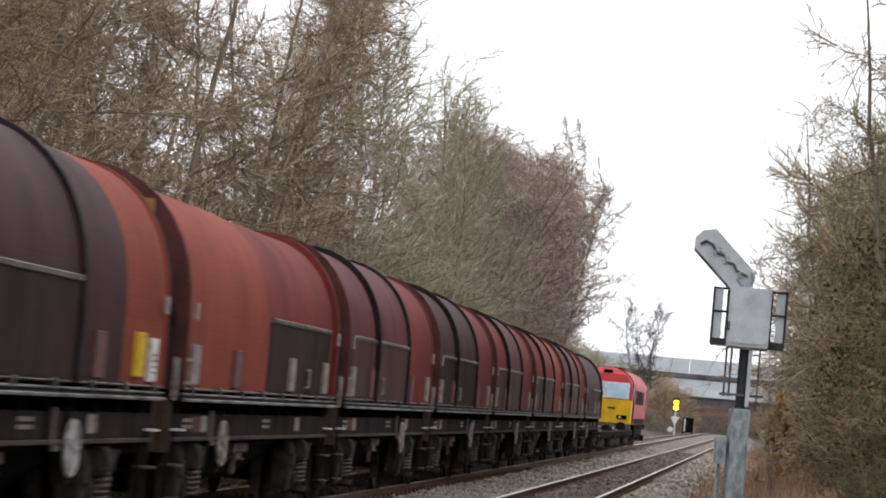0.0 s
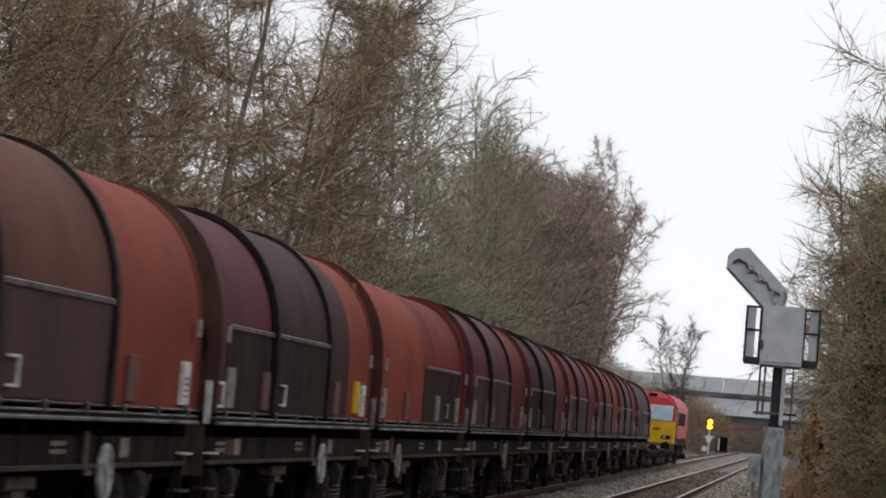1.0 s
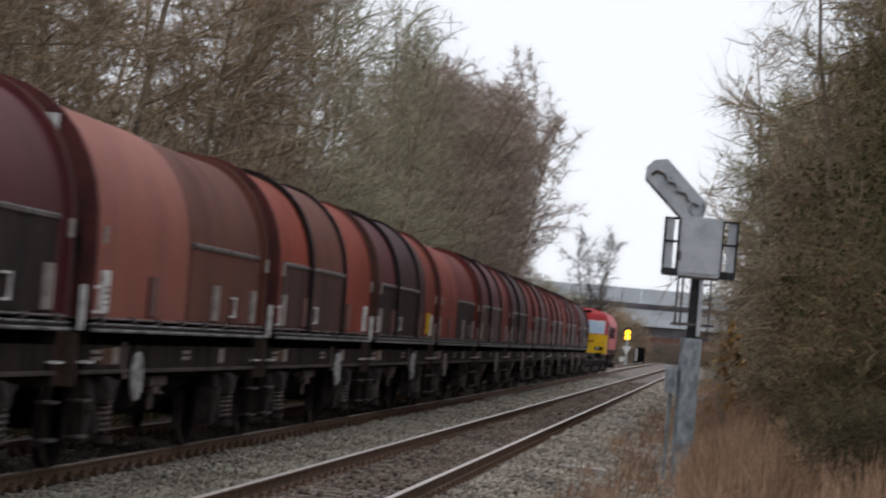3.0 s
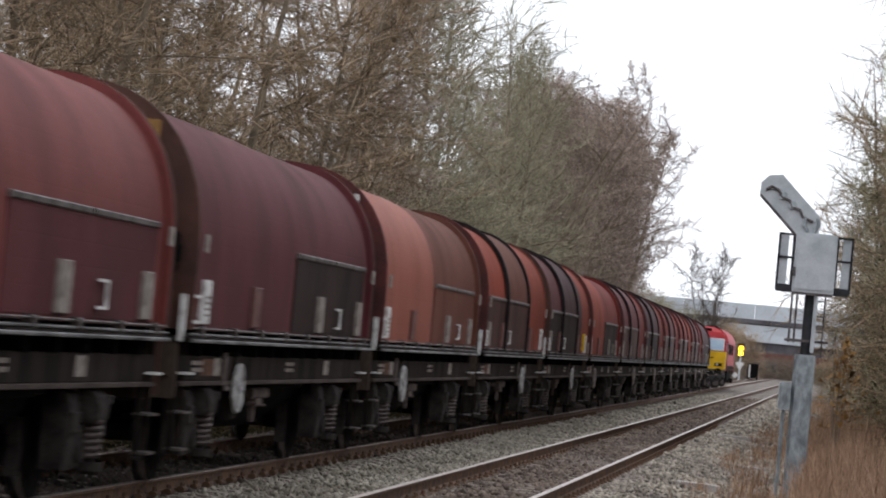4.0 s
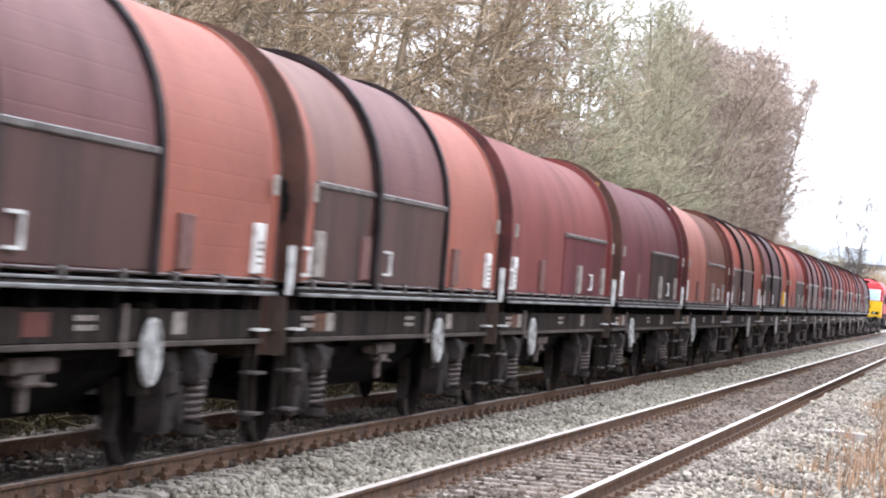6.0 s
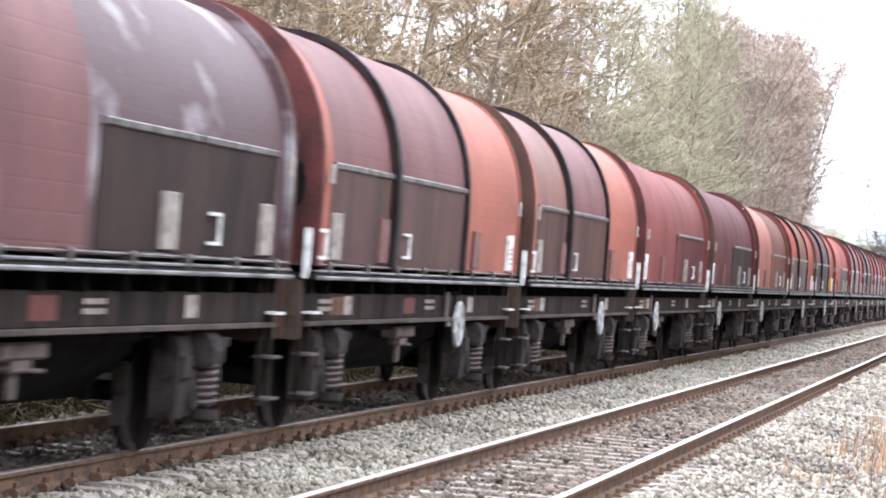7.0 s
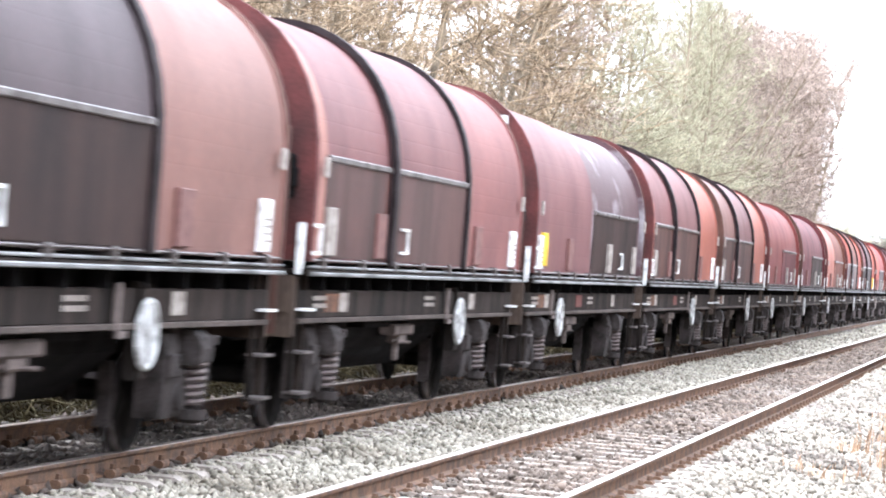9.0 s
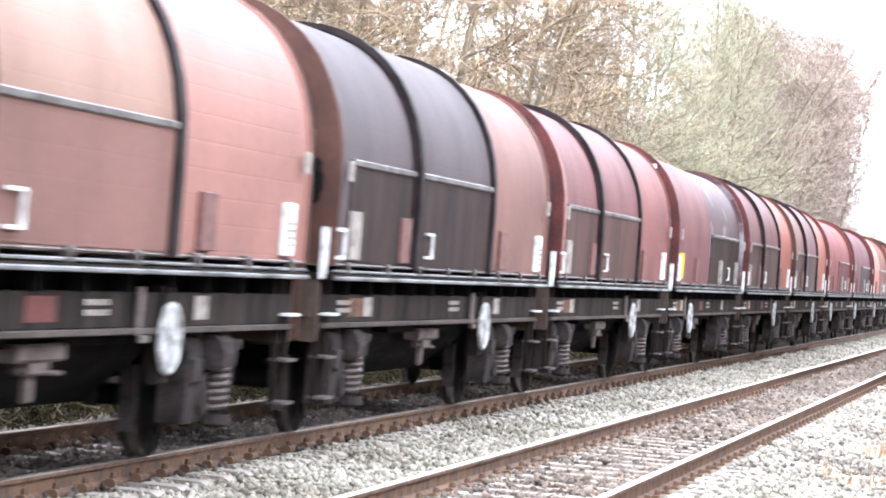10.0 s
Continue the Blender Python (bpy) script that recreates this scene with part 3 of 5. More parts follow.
    g.sweep(cap, 0.12, 0.46).sweep([(0.02, 0.34), (0.1, 0.3), (0.13, 0.5), (0.13, 0.86), (0.1, 0.95), (0.02, 0.98)], -0.46, -0.14)
    g.lathe((0.14, 0.3, 0.25), (0.14, 0.3, 0.36), ((0, 0.06), (0.3, 0.13), (1, 0.13)), 12)
    g.box(0.02, 0.2, 0.24, 0.36, 0.36, 0.4).box(-0.1, 0.2, 0.46, 0.56, 0.55, 0.8, 0.03).box(0.13, 0.17, -0.42, -0.2, 0.62, 0.8, 0.01)
    M["axle_box"] = g.mesh("axle_box", BOGIE)
    g = Geo().lathe((0.0, 0, 0.46), (0.15, 0, 0.46), ((0, 0.16), (0.7, 0.155), (0.72, 0.11), (1, 0.1)), 14)
    g.box(0.0, 0.12, -0.125, 0.125, 0.44, 0.68, 0.02)
    M["axle_cover"] = g.mesh("axle_cover", DUSTY, smooth=True)
    M["damper"] = Geo().tube((0.16, 0.46, 0.5), (0.16, 0.5, 0.9), 0.035, 8).box(0.1, 0.24, 0.43, 0.53, 0.86, 0.94, 0.01).mesh("damper", DUSTY)
    M["brake_block"] = Geo().across([(-0.05, 0.22), (0.02, 0.22), (0.09, 0.45), (0.02, 0.72), (-0.05, 0.72), (0.01, 0.45)], -0.06, 0.06).mesh("brake_block", BOGIE)
    M["spring"] = Geo().coil(0.092, 0.37, 0.72, 6, 0.023).mesh("spring", SOLE, smooth=True)
    g = Geo()
    for x in (-1, 1):
        a, b = x * 0.685, x * 0.82
        g.lathe((a, 0, 0), (b, 0, 0), ((0, 0.47), (0.2, 0.485), (0.26, 0.462), (0.97, 0.455)), 28)
        g.now = 1
        g.lathe((x * 0.73, 0, 0), (x * 0.81, 0, 0), ((0, 0.462), (1, 0.458)), 28)
        g.now = 0
        g.lathe((x * 0.8, 0, 0), (x * 0.845, 0, 0), ((0, 0.385), (0.5, 0.35), (0.6, 0.17), (1, 0.13)), 20)
        for i in range(2):
            c, s = math.cos(math.pi * i + 0.5) * 0.27, math.sin(math.pi * i + 0.5) * 0.27
            g.box(min(x * 0.81, x * 0.835), max(x * 0.81, x * 0.835), c - 0.05, c + 0.05, s - 0.05, s + 0.05)
    g.tube((-0.72, 0, 0), (0.72, 0, 0), 0.085, 10)
    M["wheelset"] = g.mesh("wheelset", WHEEL, TREAD, smooth=True)
    for key in ("left", "mid", "right", "right_a", "right_b", "plain", "plain_far", "band_near", "band_far", "end", "end2", "end_post", "lock", "sign", "sign_mark", "panel_a", "panel_b", "panel_c",
                "bar_a", "bar_b", "bar_c", "bar_d", "deck", "rail_low", "rail_mid", "rail_high", "sole", "flange", "shade_web", "spine", "white_post", "grab", "headstock", "headstock_far"):
        M[key].transform(Matrix.Diagonal((1, LENGTHEN, 1, 1)))
    return M


WHEELSETS = []


def build_bogie(M, wagon, y):
    bogie = part("bogie", M["bogie_frame"], BOGIE, wagon)
    bogie.matrix_basis = pose(0, y, 0)
    for x in (-1.05, 1.05):
        part("side_frame", M["side_frame"], BOGIE, bogie).matrix_basis = pose(x, 0, 0)
    for a in (-0.92, 0.92):
        for x in (-1, 1):
            part("axle_box", M["axle_box"], DUSTY, bogie).matrix_basis = pose(1.08 * x, a, 0, 0, 0, 0 if x > 0 else 180)
        part("spring", M["spring"], SPRING, bogie).matrix_basis = pose(1.22, a + 0.3, 0)
        part("axle_cover", M["axle_cover"], DUSTY, bogie).matrix_basis = pose(1.08, a, 0)
        part("damper", M["damper"], DUSTY, bogie).matrix_basis = pose(1.08, a, 0)
        part("brake_block", M["brake_block"], DUSTY, bogie).matrix_basis = pose(0.77, a + 0.53, 0)
        w = part("wheelset", M["wheelset"], (WHEEL, TREAD), bogie, "steel wheelset with bright worn treads")
        WHEELSETS.append((w, a))
    return bogie


def build_axle(M, wagon, y):
    """One axle of a two-axle wagon: horn guides hung from the sole bars, springs, cover, brake and wheels."""
    for x in (-1, 1):
        guard = part("axle_guard", M["axle_box"], DUSTY, wagon, "dusty cast axle guard")
        guard.matrix_basis = pose(1.08 * x, y, 0) @ Matrix.Diagonal((x, 1, 1, 1))
        part("spring", M["spring"], SPRING, guard).matrix_basis = pose(0.14, 0.3, 0)
        part("axle_cover", M["axle_cover"], DUSTY, guard)
        part("damper", M["damper"], DUSTY, guard).matrix_basis = pose(0, 0.08, 0)
        for c in (-0.53, 0.53):
            part("brake_block", M["brake_block"], DUSTY, guard).matrix_basis = pose(-0.31, c, 0)
    w = part("wheelset", M["wheelset"], (WHEEL, TREAD), wagon, "steel wheelset with bright worn treads")
    WHEELSETS.append((w, y))


def build_wagon(M, label, style, left, mid, right, panel, end, yellow=None, ends=RIB, sign=None, band=None, plate=WHITE, red_patch=False):
    """style "ribbed": three sections and two dark ribs; "smooth": two sections, one lower panel."""
    w = thing("covered_wagon", label, "freight wagon", "wagons of the steel train")
    S = HOOD_W
    if style == "ribbed":
        part("hood_section", M["left"], left, w)
        part("hood_section", M["mid"], mid, w)
        if isinstance(right, tuple):
            part("hood_section", M["right_a"], right[0], w)
            part("hood_section", M["right_b"], right[1], w)
            right = right[1]
        else:
            part("hood_section", M["right"], right, w)
        if band:
            part("painted_band", M["band_near"], band, w, "paler orange band by the end arch")
            part("painted_band", M["band_far"], band, w, "paler orange band by the rib")
        for y in (-2.32, 1.76):
            part("rib", M["rib"], ends, w).matrix_basis = pose(0, LENGTHEN * (y), 0)
        for y in (-5.68, 5.87):
            part("rib", M["thin_rib"], right, w).matrix_basis = pose(0, LENGTHEN * (y), 0)
        for p, b in (("panel_a", "bar_a"), ("panel_b", "bar_b")):
            part("side_panel", M[p], panel, w)
            part("panel_bar", M[b], GREY_BAR, w)
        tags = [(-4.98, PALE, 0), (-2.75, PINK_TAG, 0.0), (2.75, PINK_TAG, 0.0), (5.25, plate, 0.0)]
        handles, hand = (-1.75,), 2.05
    else:
        part("hood_section", M["plain"], left, w)
        part("hood_section", M["plain_far"], right, w)
        for y in (-5.68, 5.87):
            part("rib", M["thin_rib"], left if y <= 0 else right, w).matrix_basis = pose(0, LENGTHEN * (y), 0)
        part("side_panel", M["panel_c"], panel, w)
        for b in ("bar_c", "bar_d"):
            part("panel_bar", M[b], GREY_BAR, w)
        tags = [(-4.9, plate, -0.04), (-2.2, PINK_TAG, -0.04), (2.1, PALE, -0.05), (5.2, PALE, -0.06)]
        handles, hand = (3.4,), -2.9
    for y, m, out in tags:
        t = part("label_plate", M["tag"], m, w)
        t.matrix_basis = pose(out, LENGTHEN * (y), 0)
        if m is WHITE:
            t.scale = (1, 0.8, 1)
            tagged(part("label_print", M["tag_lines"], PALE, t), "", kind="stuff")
    if yellow is not None:
        part("label_plate", M["big_tag"], YELLOW, w, "yellow warning label").matrix_basis = pose(0.0 if style == "ribbed" else -0.04, LENGTHEN * (yellow), 0)
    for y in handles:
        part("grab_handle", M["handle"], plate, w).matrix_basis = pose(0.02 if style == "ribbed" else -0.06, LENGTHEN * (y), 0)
    part("end_wall", M["end"], end, w)
    part("end_wall", M["end2"], RUST_END, w)
    for x in (-1.02, 1.02):
        part("end_post", M["end_post"], RUST_END, w).matrix_basis = pose(x, 0, 0)
        part("lock_box", M["lock"], BLACK, w).matrix_basis = pose(x * 0.85, 0, 0)
    if sign:
        part("sign", M["sign"], sign, w, "small warning sign")
        part("mark", M["sign_mark"], SOOT, w)
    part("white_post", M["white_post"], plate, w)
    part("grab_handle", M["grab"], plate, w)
    for y in (-5.45, 5.6):
        part("hood_clip", M["clip"], PALE, w).matrix_basis = pose(0, LENGTHEN * (y), 0)
    part("deck", M["deck"], SOLE, w)
    for r in ("rail_low", "rail_mid", "rail_high"):
        part("hood_rail", M[r], GREY_BAR if r == "rail_high" else SILVER, w)
    for y in (-5.3, -3.6, -2.1, -0.6, 0.9, 2.4, 3.9, 5.3):
        part("runner", M["runner"], GREY_BAR, w).matrix_basis = pose(0, LENGTHEN * (y), 0)
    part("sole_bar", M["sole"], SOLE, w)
    part("shade_web", M["shade_web"], BLACK, w)
    part("flange", M["flange"], DUSTY_EDGE, w, "dusty lower edge of the sole bar")
    for h in ("headstock", "headstock_far"):
        part("headstock", M[h], TAN_STEEL, w, "brown dusty headstock plate")
    part("painted_patch", M["patch"], PATCH_ORANGE, w).matrix_basis = pose(0, -4.35 * LENGTHEN, 0)
    if red_patch:
        part("painted_patch", M["patch"], PATCH_RED, w).matrix_basis = pose(0, -0.75, 0)
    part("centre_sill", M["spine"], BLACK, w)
    for x in (-0.87, 0.87):
        part("buffer", M["buffer"], BOGIE, w).matrix_basis = pose(x, LENGTHEN * (-5.88), 1.06)
        part("buffer", M["buffer"], BOGIE, w).matrix_basis = pose(x, LENGTHEN * (5.88), 1.06, 0, 0, 180)
    part("coupling", M["coupler"], BLACK, w).matrix_basis = pose(0, LENGTHEN * (-5.9), 1.0)
    part("coupling", M["coupler"], BLACK, w).matrix_basis = pose(0, LENGTHEN * (5.9), 1.0, 0, 0, 180)
    for y in (-5.62, 5.62):
        f = part("corner_step", M["step_frame"], SOLE, w)
        f.matrix_basis = pose(1.2, LENGTHEN * (y), 0)
        for z in (0.38, 0.74, 1.12):
            part("tread", M["tread"], WHITE if z > 1 else GREY_BAR, f).matrix_basis = pose(0, 0, z)
    part("handwheel_bracket", M["bracket"], SOLE, w).matrix_basis = pose(1.27, LENGTHEN * (hand), 0.95)
    part("handwheel", M["handwheel"], WHEEL_WHITE if plate is WHITE else PALE, w, "white spoked handbrake wheel" if plate is WHITE else "white spoked handbrake wheel dimmed as if shaded").matrix_basis = pose(1.3, LENGTHEN * (hand), 0.97)
    part("brake_lever", M["lever"], DULL, w).matrix_basis = pose(1.27, LENGTHEN * (hand - 0.75), 0)
    part("valve_box", M["valve"], DULL, w).matrix_basis = pose(1.0, LENGTHEN * (-0.4 if style == "ribbed" else -0.8), 0)
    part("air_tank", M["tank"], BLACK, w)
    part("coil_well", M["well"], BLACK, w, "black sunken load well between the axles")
    for x in (-0.5, 0.5):
        part("brake_rod", M["rod"], BOGIE, w).matrix_basis = pose(x, 0, 0)
    for y in (-3.9, 3.0):
        part("stencil", M["stencil"], PALE, w).matrix_basis = pose(0, LENGTHEN * (y), 0)
    for y in (-4.9, 0.4):
        for z in (1.14, 1.21):
            part("stencil_line", M["writing"], PALE, w).matrix_basis = pose(0, LENGTHEN * (y), z)
    for y in (-4.45, 3.3):
        build_axle(M, w, y)
    return w


# place in the train counted from a wagon near the middle: style, sections, panel, end wall, label
TRAIN = {
    7: ("smooth", DARK, None, DARK, SOOT, END_RED, "smooth sooty maroon covered steel wagon"),
    6: ("ribbed", MAROON, MAROON, RED, PANEL_BROWN, END_RED, "maroon covered steel wagon with dark ribs"),
    5: ("ribbed", RED, RED, ORANGE, PANEL_BROWN, END_RED, "red covered steel wagon with an orange-red end"),
    4: ("ribbed", RED, MAROON, RED, PANEL_BROWN, END_RED, "red covered steel wagon with a maroon middle hood"),
    3: ("ribbed", DARK, DARK, RED, SOOT, END_RED, "dark maroon covered steel wagon with black ribs"),
    2: ("ribbed", MAROON, MAROON, RED, PANEL_BROWN, END_RED, "maroon covered steel wagon with a red end"),
    1: ("smooth", ORANGE, None, RED, SOOT, END_RED, "orange-red covered steel wagon with one sooty lower panel"),
    0: ("ribbed", MAROON, DARK, (DARK, ORANGE), SOOT, RUST_END, "dark maroon covered steel wagon with a yellow label"),
    -1: ("ribbed", ORANGE, BROWN, ORANGE, PANEL_BROWN, END_RED, "orange-red covered steel wagon with brown panels"),
    -2: ("smooth", MID_ORANGE, None, BROWN, BROWN, END_RED, "smooth orange covered steel wagon with a white end sign"),
    -3: ("smooth", MAROON, None, MAROON, SOOT, RUST_END, "smooth maroon covered steel wagon with a black panel"),
    -4: ("smooth", DULL_RED, None, DULL_RED, MAROON, END_RED, "smooth dull red covered steel wagon"),
    -5: ("ribbed", GLARE_BROWN, GLARE_MAROON, MID_ORANGE, PANEL_BROWN, RUST_END, "brown covered steel wagon with an orange-red end"),
    -6: ("ribbed", GLARE_MAROON, GLARE_MAROON, MID_ORANGE, PANEL_BROWN, END_RED, "soot-browned covered steel wagon with a bright orange-red end"),
    -7: ("smooth", GLARE_MAROON, None, SCUFFED, SOOT, END_RED, "maroon covered steel wagon with pale scuffs and yellow label"),
    -8: ("ribbed", GLARE_MAROON, GLARE_MAROON, GLARE_RED, PANEL_BROWN, END_RED, "maroon covered steel wagon with red ends"),
    -9: ("ribbed", CHARCOAL, CHARCOAL, GLARE_BROWN, SOOT, RUST_END, "charcoal covered steel wagon with a brown end"),
    -10: ("ribbed", TAN, TAN, GLARE_ORANGE, GLARE_BROWN, END_RED, "tan and glare-paled orange covered steel wagon"),
    -11: ("ribbed", GLARE_RED, GLARE_MAROON, GLARE_ORANGE, PANEL_BROWN, END_RED, "red covered steel wagon with dark ribs"),
    -12: ("ribbed", GLARE_MAROON, GLARE_MAROON, GLARE_RED, SOOT, END_RED, "maroon covered steel wagon with dark ribs"),
}
BANDS = {-5: MID_ORANGE, -6: MID_ORANGE, -8: GLARE_ORANGE, -10: GLARE_ORANGE, -11: GLARE_ORANGE}
PITCH, LEAD, FLAT_PITCH = 12.35, 5.72, 13.9


# seconds, and where the reference wagon's near corner post stands along the line
RUN = [(0.0, 18.8), (0.5, 26.1), (1.0, 31.1), (1.5, 36.8), (2.0, 42.3), (3.5, 59.45), (4.0, 65.32), (5.0, 76.88), (6.0, 88.48), (7.5, 106.38), (8.5, 118.33), (9.2, 126.78), (10.0, 136.6)]


def train_place(t):
    return float(np.interp(t, [a for a, _ in RUN], [b for _, b in RUN]))


def build_flat(M):
    """An empty low wagon: deck, sole bars, short stanchions and bogies."""
    w = thing("flat_wagon", "empty dark low flat wagon behind the locomotive", "freight wagon", "wagons of the steel train")
    part("deck", Geo().box(-1.3, 1.3, -6.45, 6.45, 0.84, 0.92, 0.02), SOLE, w)
    for x in (-1.2, 1.2):
        part("sole_bar", Geo().box(x - 0.05, x + 0.05, -6.45, 6.45, 0.64, 0.84, 0.01), BLACK, w)
        for y in (-4.5, -1.5, 1.5, 4.5):
            part("stanchion", Geo().box(x - 0.04, x + 0.04, y - 0.04, y + 0.04, 0.64, 0.98, 0.01), PALE if y < -4 else SOLE, w)
    part("centre_sill", Geo().box(-0.35, 0.35, -6.4, 6.4, 0.6, 0.84), BLACK, w)
    for x in (-0.87, 0.87):
        part("buffer", M["buffer"], BOGIE, w).matrix_basis = pose(x, -6.47, 0.94)
        part("buffer", M["buffer"], BOGIE, w).matrix_basis = pose(x, 6.47, 0.94, 0, 0, 180)
    for y in (-4.5, 4.5):
        build_bogie(M, w, y).scale.z = 0.8
    return w


def build_loco():
    """A six-axle diesel locomotive; its origin is at rail level under its rear buffers."""
    loco = thing("diesel_locomotive", "red six-axle diesel locomotive with a yellow cab front", "locomotive")
    side = [(1.32, 1.2), (1.32, 2.9), (1.27, 3.2), (1.08, 3.55), (0.72, 3.82), (0.3, 3.92)]
    ring = side + [(-x, z) for x, z in reversed(side)]
    part("body", Geo().sweep(ring, 2.2, 19.1), LOCO_RED, loco, smooth=True)
    part("roof_grille", Geo().box(-0.5, 0.5, 4.5, 9.0, 3.9, 3.98, 0.02), BLACK, loco)
    part("exhaust", Geo().lathe((0, 10.6, 3.85), (0, 10.6, 4.02), ((0, 0.3), (1, 0.26)), 14), BLACK, loco)
    for x in (-1.325, 1.325):
        part("grey_band", Geo().box(min(x, x * 0.995), max(x, x * 0.995), 3.6, 17.7, 1.22, 1.5), SOLE, loco)
        for y in (5.0, 7.2, 9.4, 11.6, 13.8):
            part("side_grille", Geo().box(min(x, x * 0.99), max(x, x * 0.99), y - 0.8, y + 0.8, 2.2, 2.9, 0.02), BLACK, loco)
    for end in (0, 1):
        def y(v, end=end):
            return 21.3 - v if end else v

        def slab(g, pts, z0, z1, depth):
            """A cab front layer between two heights: outlines (half width, y) at foot and head."""
            (w0, a0), (w1, a1) = pts
            v = [(-w0, y(a0), z0), (w0, y(a0), z0), (w0, y(depth), z0), (-w0, y(depth), z0), (-w1, y(a1), z1), (w1, y(a1), z1), (w1, y(depth), z1), (-w1, y(depth), z1)]
            f = [(0, 1, 5, 4), (1, 2, 6, 5), (2, 3, 7, 6), (3, 0, 4, 7), (4, 5, 6, 7), (3, 2, 1, 0)]
            return g.add(v, f if not end else [q[::-1] for q in f])
        nose = slab(Geo(), ((1.27, 0.62), (1.29, 0.62)), 1.2, 2.36, 2.2)
        part("cab_nose", nose, LOCO_YELLOW, loco, "yellow warning panel on the cab front")
        g = slab(Geo(), ((1.29, 0.64), (1.2, 0.86)), 2.36, 3.22, 2.2)
        g = slab(g, ((1.2, 0.86), (0.95, 1.15)), 3.22, 3.6, 2.2)
        g = slab(g, ((0.95, 1.15), (0.35, 1.7)), 3.6, 3.91, 2.2)
        part("cab", g, LOCO_RED, loco)
        for x0, x1 in ((-1.08, -0.06), (0.06, 1.08)):
            z0, z1, a0, a1 = 2.46, 3.14, 0.61, 0.79
            v = [(x0, y(a0), z0), (x1, y(a0), z0), (x1, y(a1), z1), (x0, y(a1), z1), (x0, y(a0 + 0.06), z0), (x1, y(a0 + 0.06), z0), (x1, y(a1 + 0.06), z1), (x0, y(a1 + 0.06), z1)]
            fv = [(x0 - 0.05, y(a0 + 0.02), z0 - 0.06), (x1 + 0.05, y(a0 + 0.02), z0 - 0.06), (x1 + 0.05, y(a1 + 0.03), z1 + 0.06), (x0 - 0.05, y(a1 + 0.03), z1 + 0.06)]
            fv += [(q[0], q[1] + (-0.06 if end else 0.06), q[2]) for q in fv]
            part("windscreen_frame", Geo().add(fv, [(0, 1, 2, 3), (4, 7, 6, 5), (0, 4, 5, 1), (1, 5, 6, 2), (2, 6, 7, 3), (3, 7, 4, 0)]), WHITE, loco, "pale windscreen surround")
            part("windscreen", Geo().add(v, [(0, 1, 2, 3), (4, 7, 6, 5), (0, 4, 5, 1), (1, 5, 6, 2), (2, 6, 7, 3), (3, 7, 4, 0)]), GLASS, loco, "pale reflecting windscreen")
        a, b = sorted((y(0.58), y(0.66)))
        part("horn_grille", Geo().box(-0.22, 0.22, min(y(1.2), y(1.5)), max(y(1.2), y(1.5)), 3.62, 3.8, 0.02), BLACK, loco)
        for x in (-0.85, 0.85):
            part("lamp_cluster", Geo().box(x - 0.25, x + 0.25, a, b, 1.42, 1.62, 0.02), BLACK, loco)
            part("headlight", Geo().lathe((x - 0.1 * x, y(0.56), 1.52), (x - 0.1 * x, y(0.62), 1.52), ((0, 0.07), (1, 0.08)), 12), WHITE, loco)
        part("number_plate", Geo().box(-0.6, -0.15, a, b, 2.02, 2.16), WHITE, loco)
        part("emblem", Geo().box(0.15, 0.5, a, b, 1.9, 1.97), BLACK, loco)
        lo, hi = sorted((y(0.48), y(0.9)))
        part("buffer_beam", Geo().box(-1.3, 1.3, lo, hi, 0.92, 1.22, 0.02), GREY_BAR, loco)
        part("snow_plough", Geo().box(-1.25, 1.25, lo + 0.1, hi, 0.3, 0.6, 0.03), BLACK, loco)
        for x in (-0.87, 0.87):
            part("buffer", Geo().lathe((x, y(0.5), 1.06), (x, y(0.02), 1.06), ((0, 0.12), (0.8, 0.1), (0.85, 0.24), (1, 0.23)), 14), BLACK, loco)
        for x in (-0.45, 0.1, 0.5):
            part("hose", Geo().tube((x, y(0.44), 1.05), (x, y(0.36), 0.55), 0.045, 8), WHITE, loco)
        for x in (-1.325, 1.325):
            lo, hi = sorted((y(1.3), y(2.0)))
            part("cab_window", Geo().box(min(x, x * 0.985), max(x, x * 0.985), lo, hi, 2.45, 3.0, 0.02), GLASS, loco)
            lo, hi = sorted((y(2.15), y(2.75)))
            part("cab_door", Geo().box(min(x * 1.004, x * 0.985), max(x * 1.004, x * 0.985), lo, hi, 1.25, 3.05, 0.02), SOLE, loco)
    part("fuel_tank", Geo().box(-1.2, 1.2, 8.4, 12.9, 0.45, 1.2, 0.1), BLACK, loco)
    for yc in (4.6, 16.7):
        g = Geo()
        for x in (-1, 1):
            lo, hi = sorted((x * 1.0, x * 1.16))
            g.box(lo, hi, yc - 2.7, yc + 2.7, 0.62, 0.92, 0.05)
            for d in (-2.0, 0.0, 2.0):
                g.box(lo, hi, yc + d - 0.25, yc + d + 0.25, 0.35, 0.7, 0.04)
        bogie = part("bogie", g, BOGIE, loco)
        for d in (-2.0, 0.0, 2.0):
            w = part("wheelset", WAGON["wheelset"], (WHEEL, TREAD), bogie)
            WHEELSETS.append((w, yc + d))
    return loco


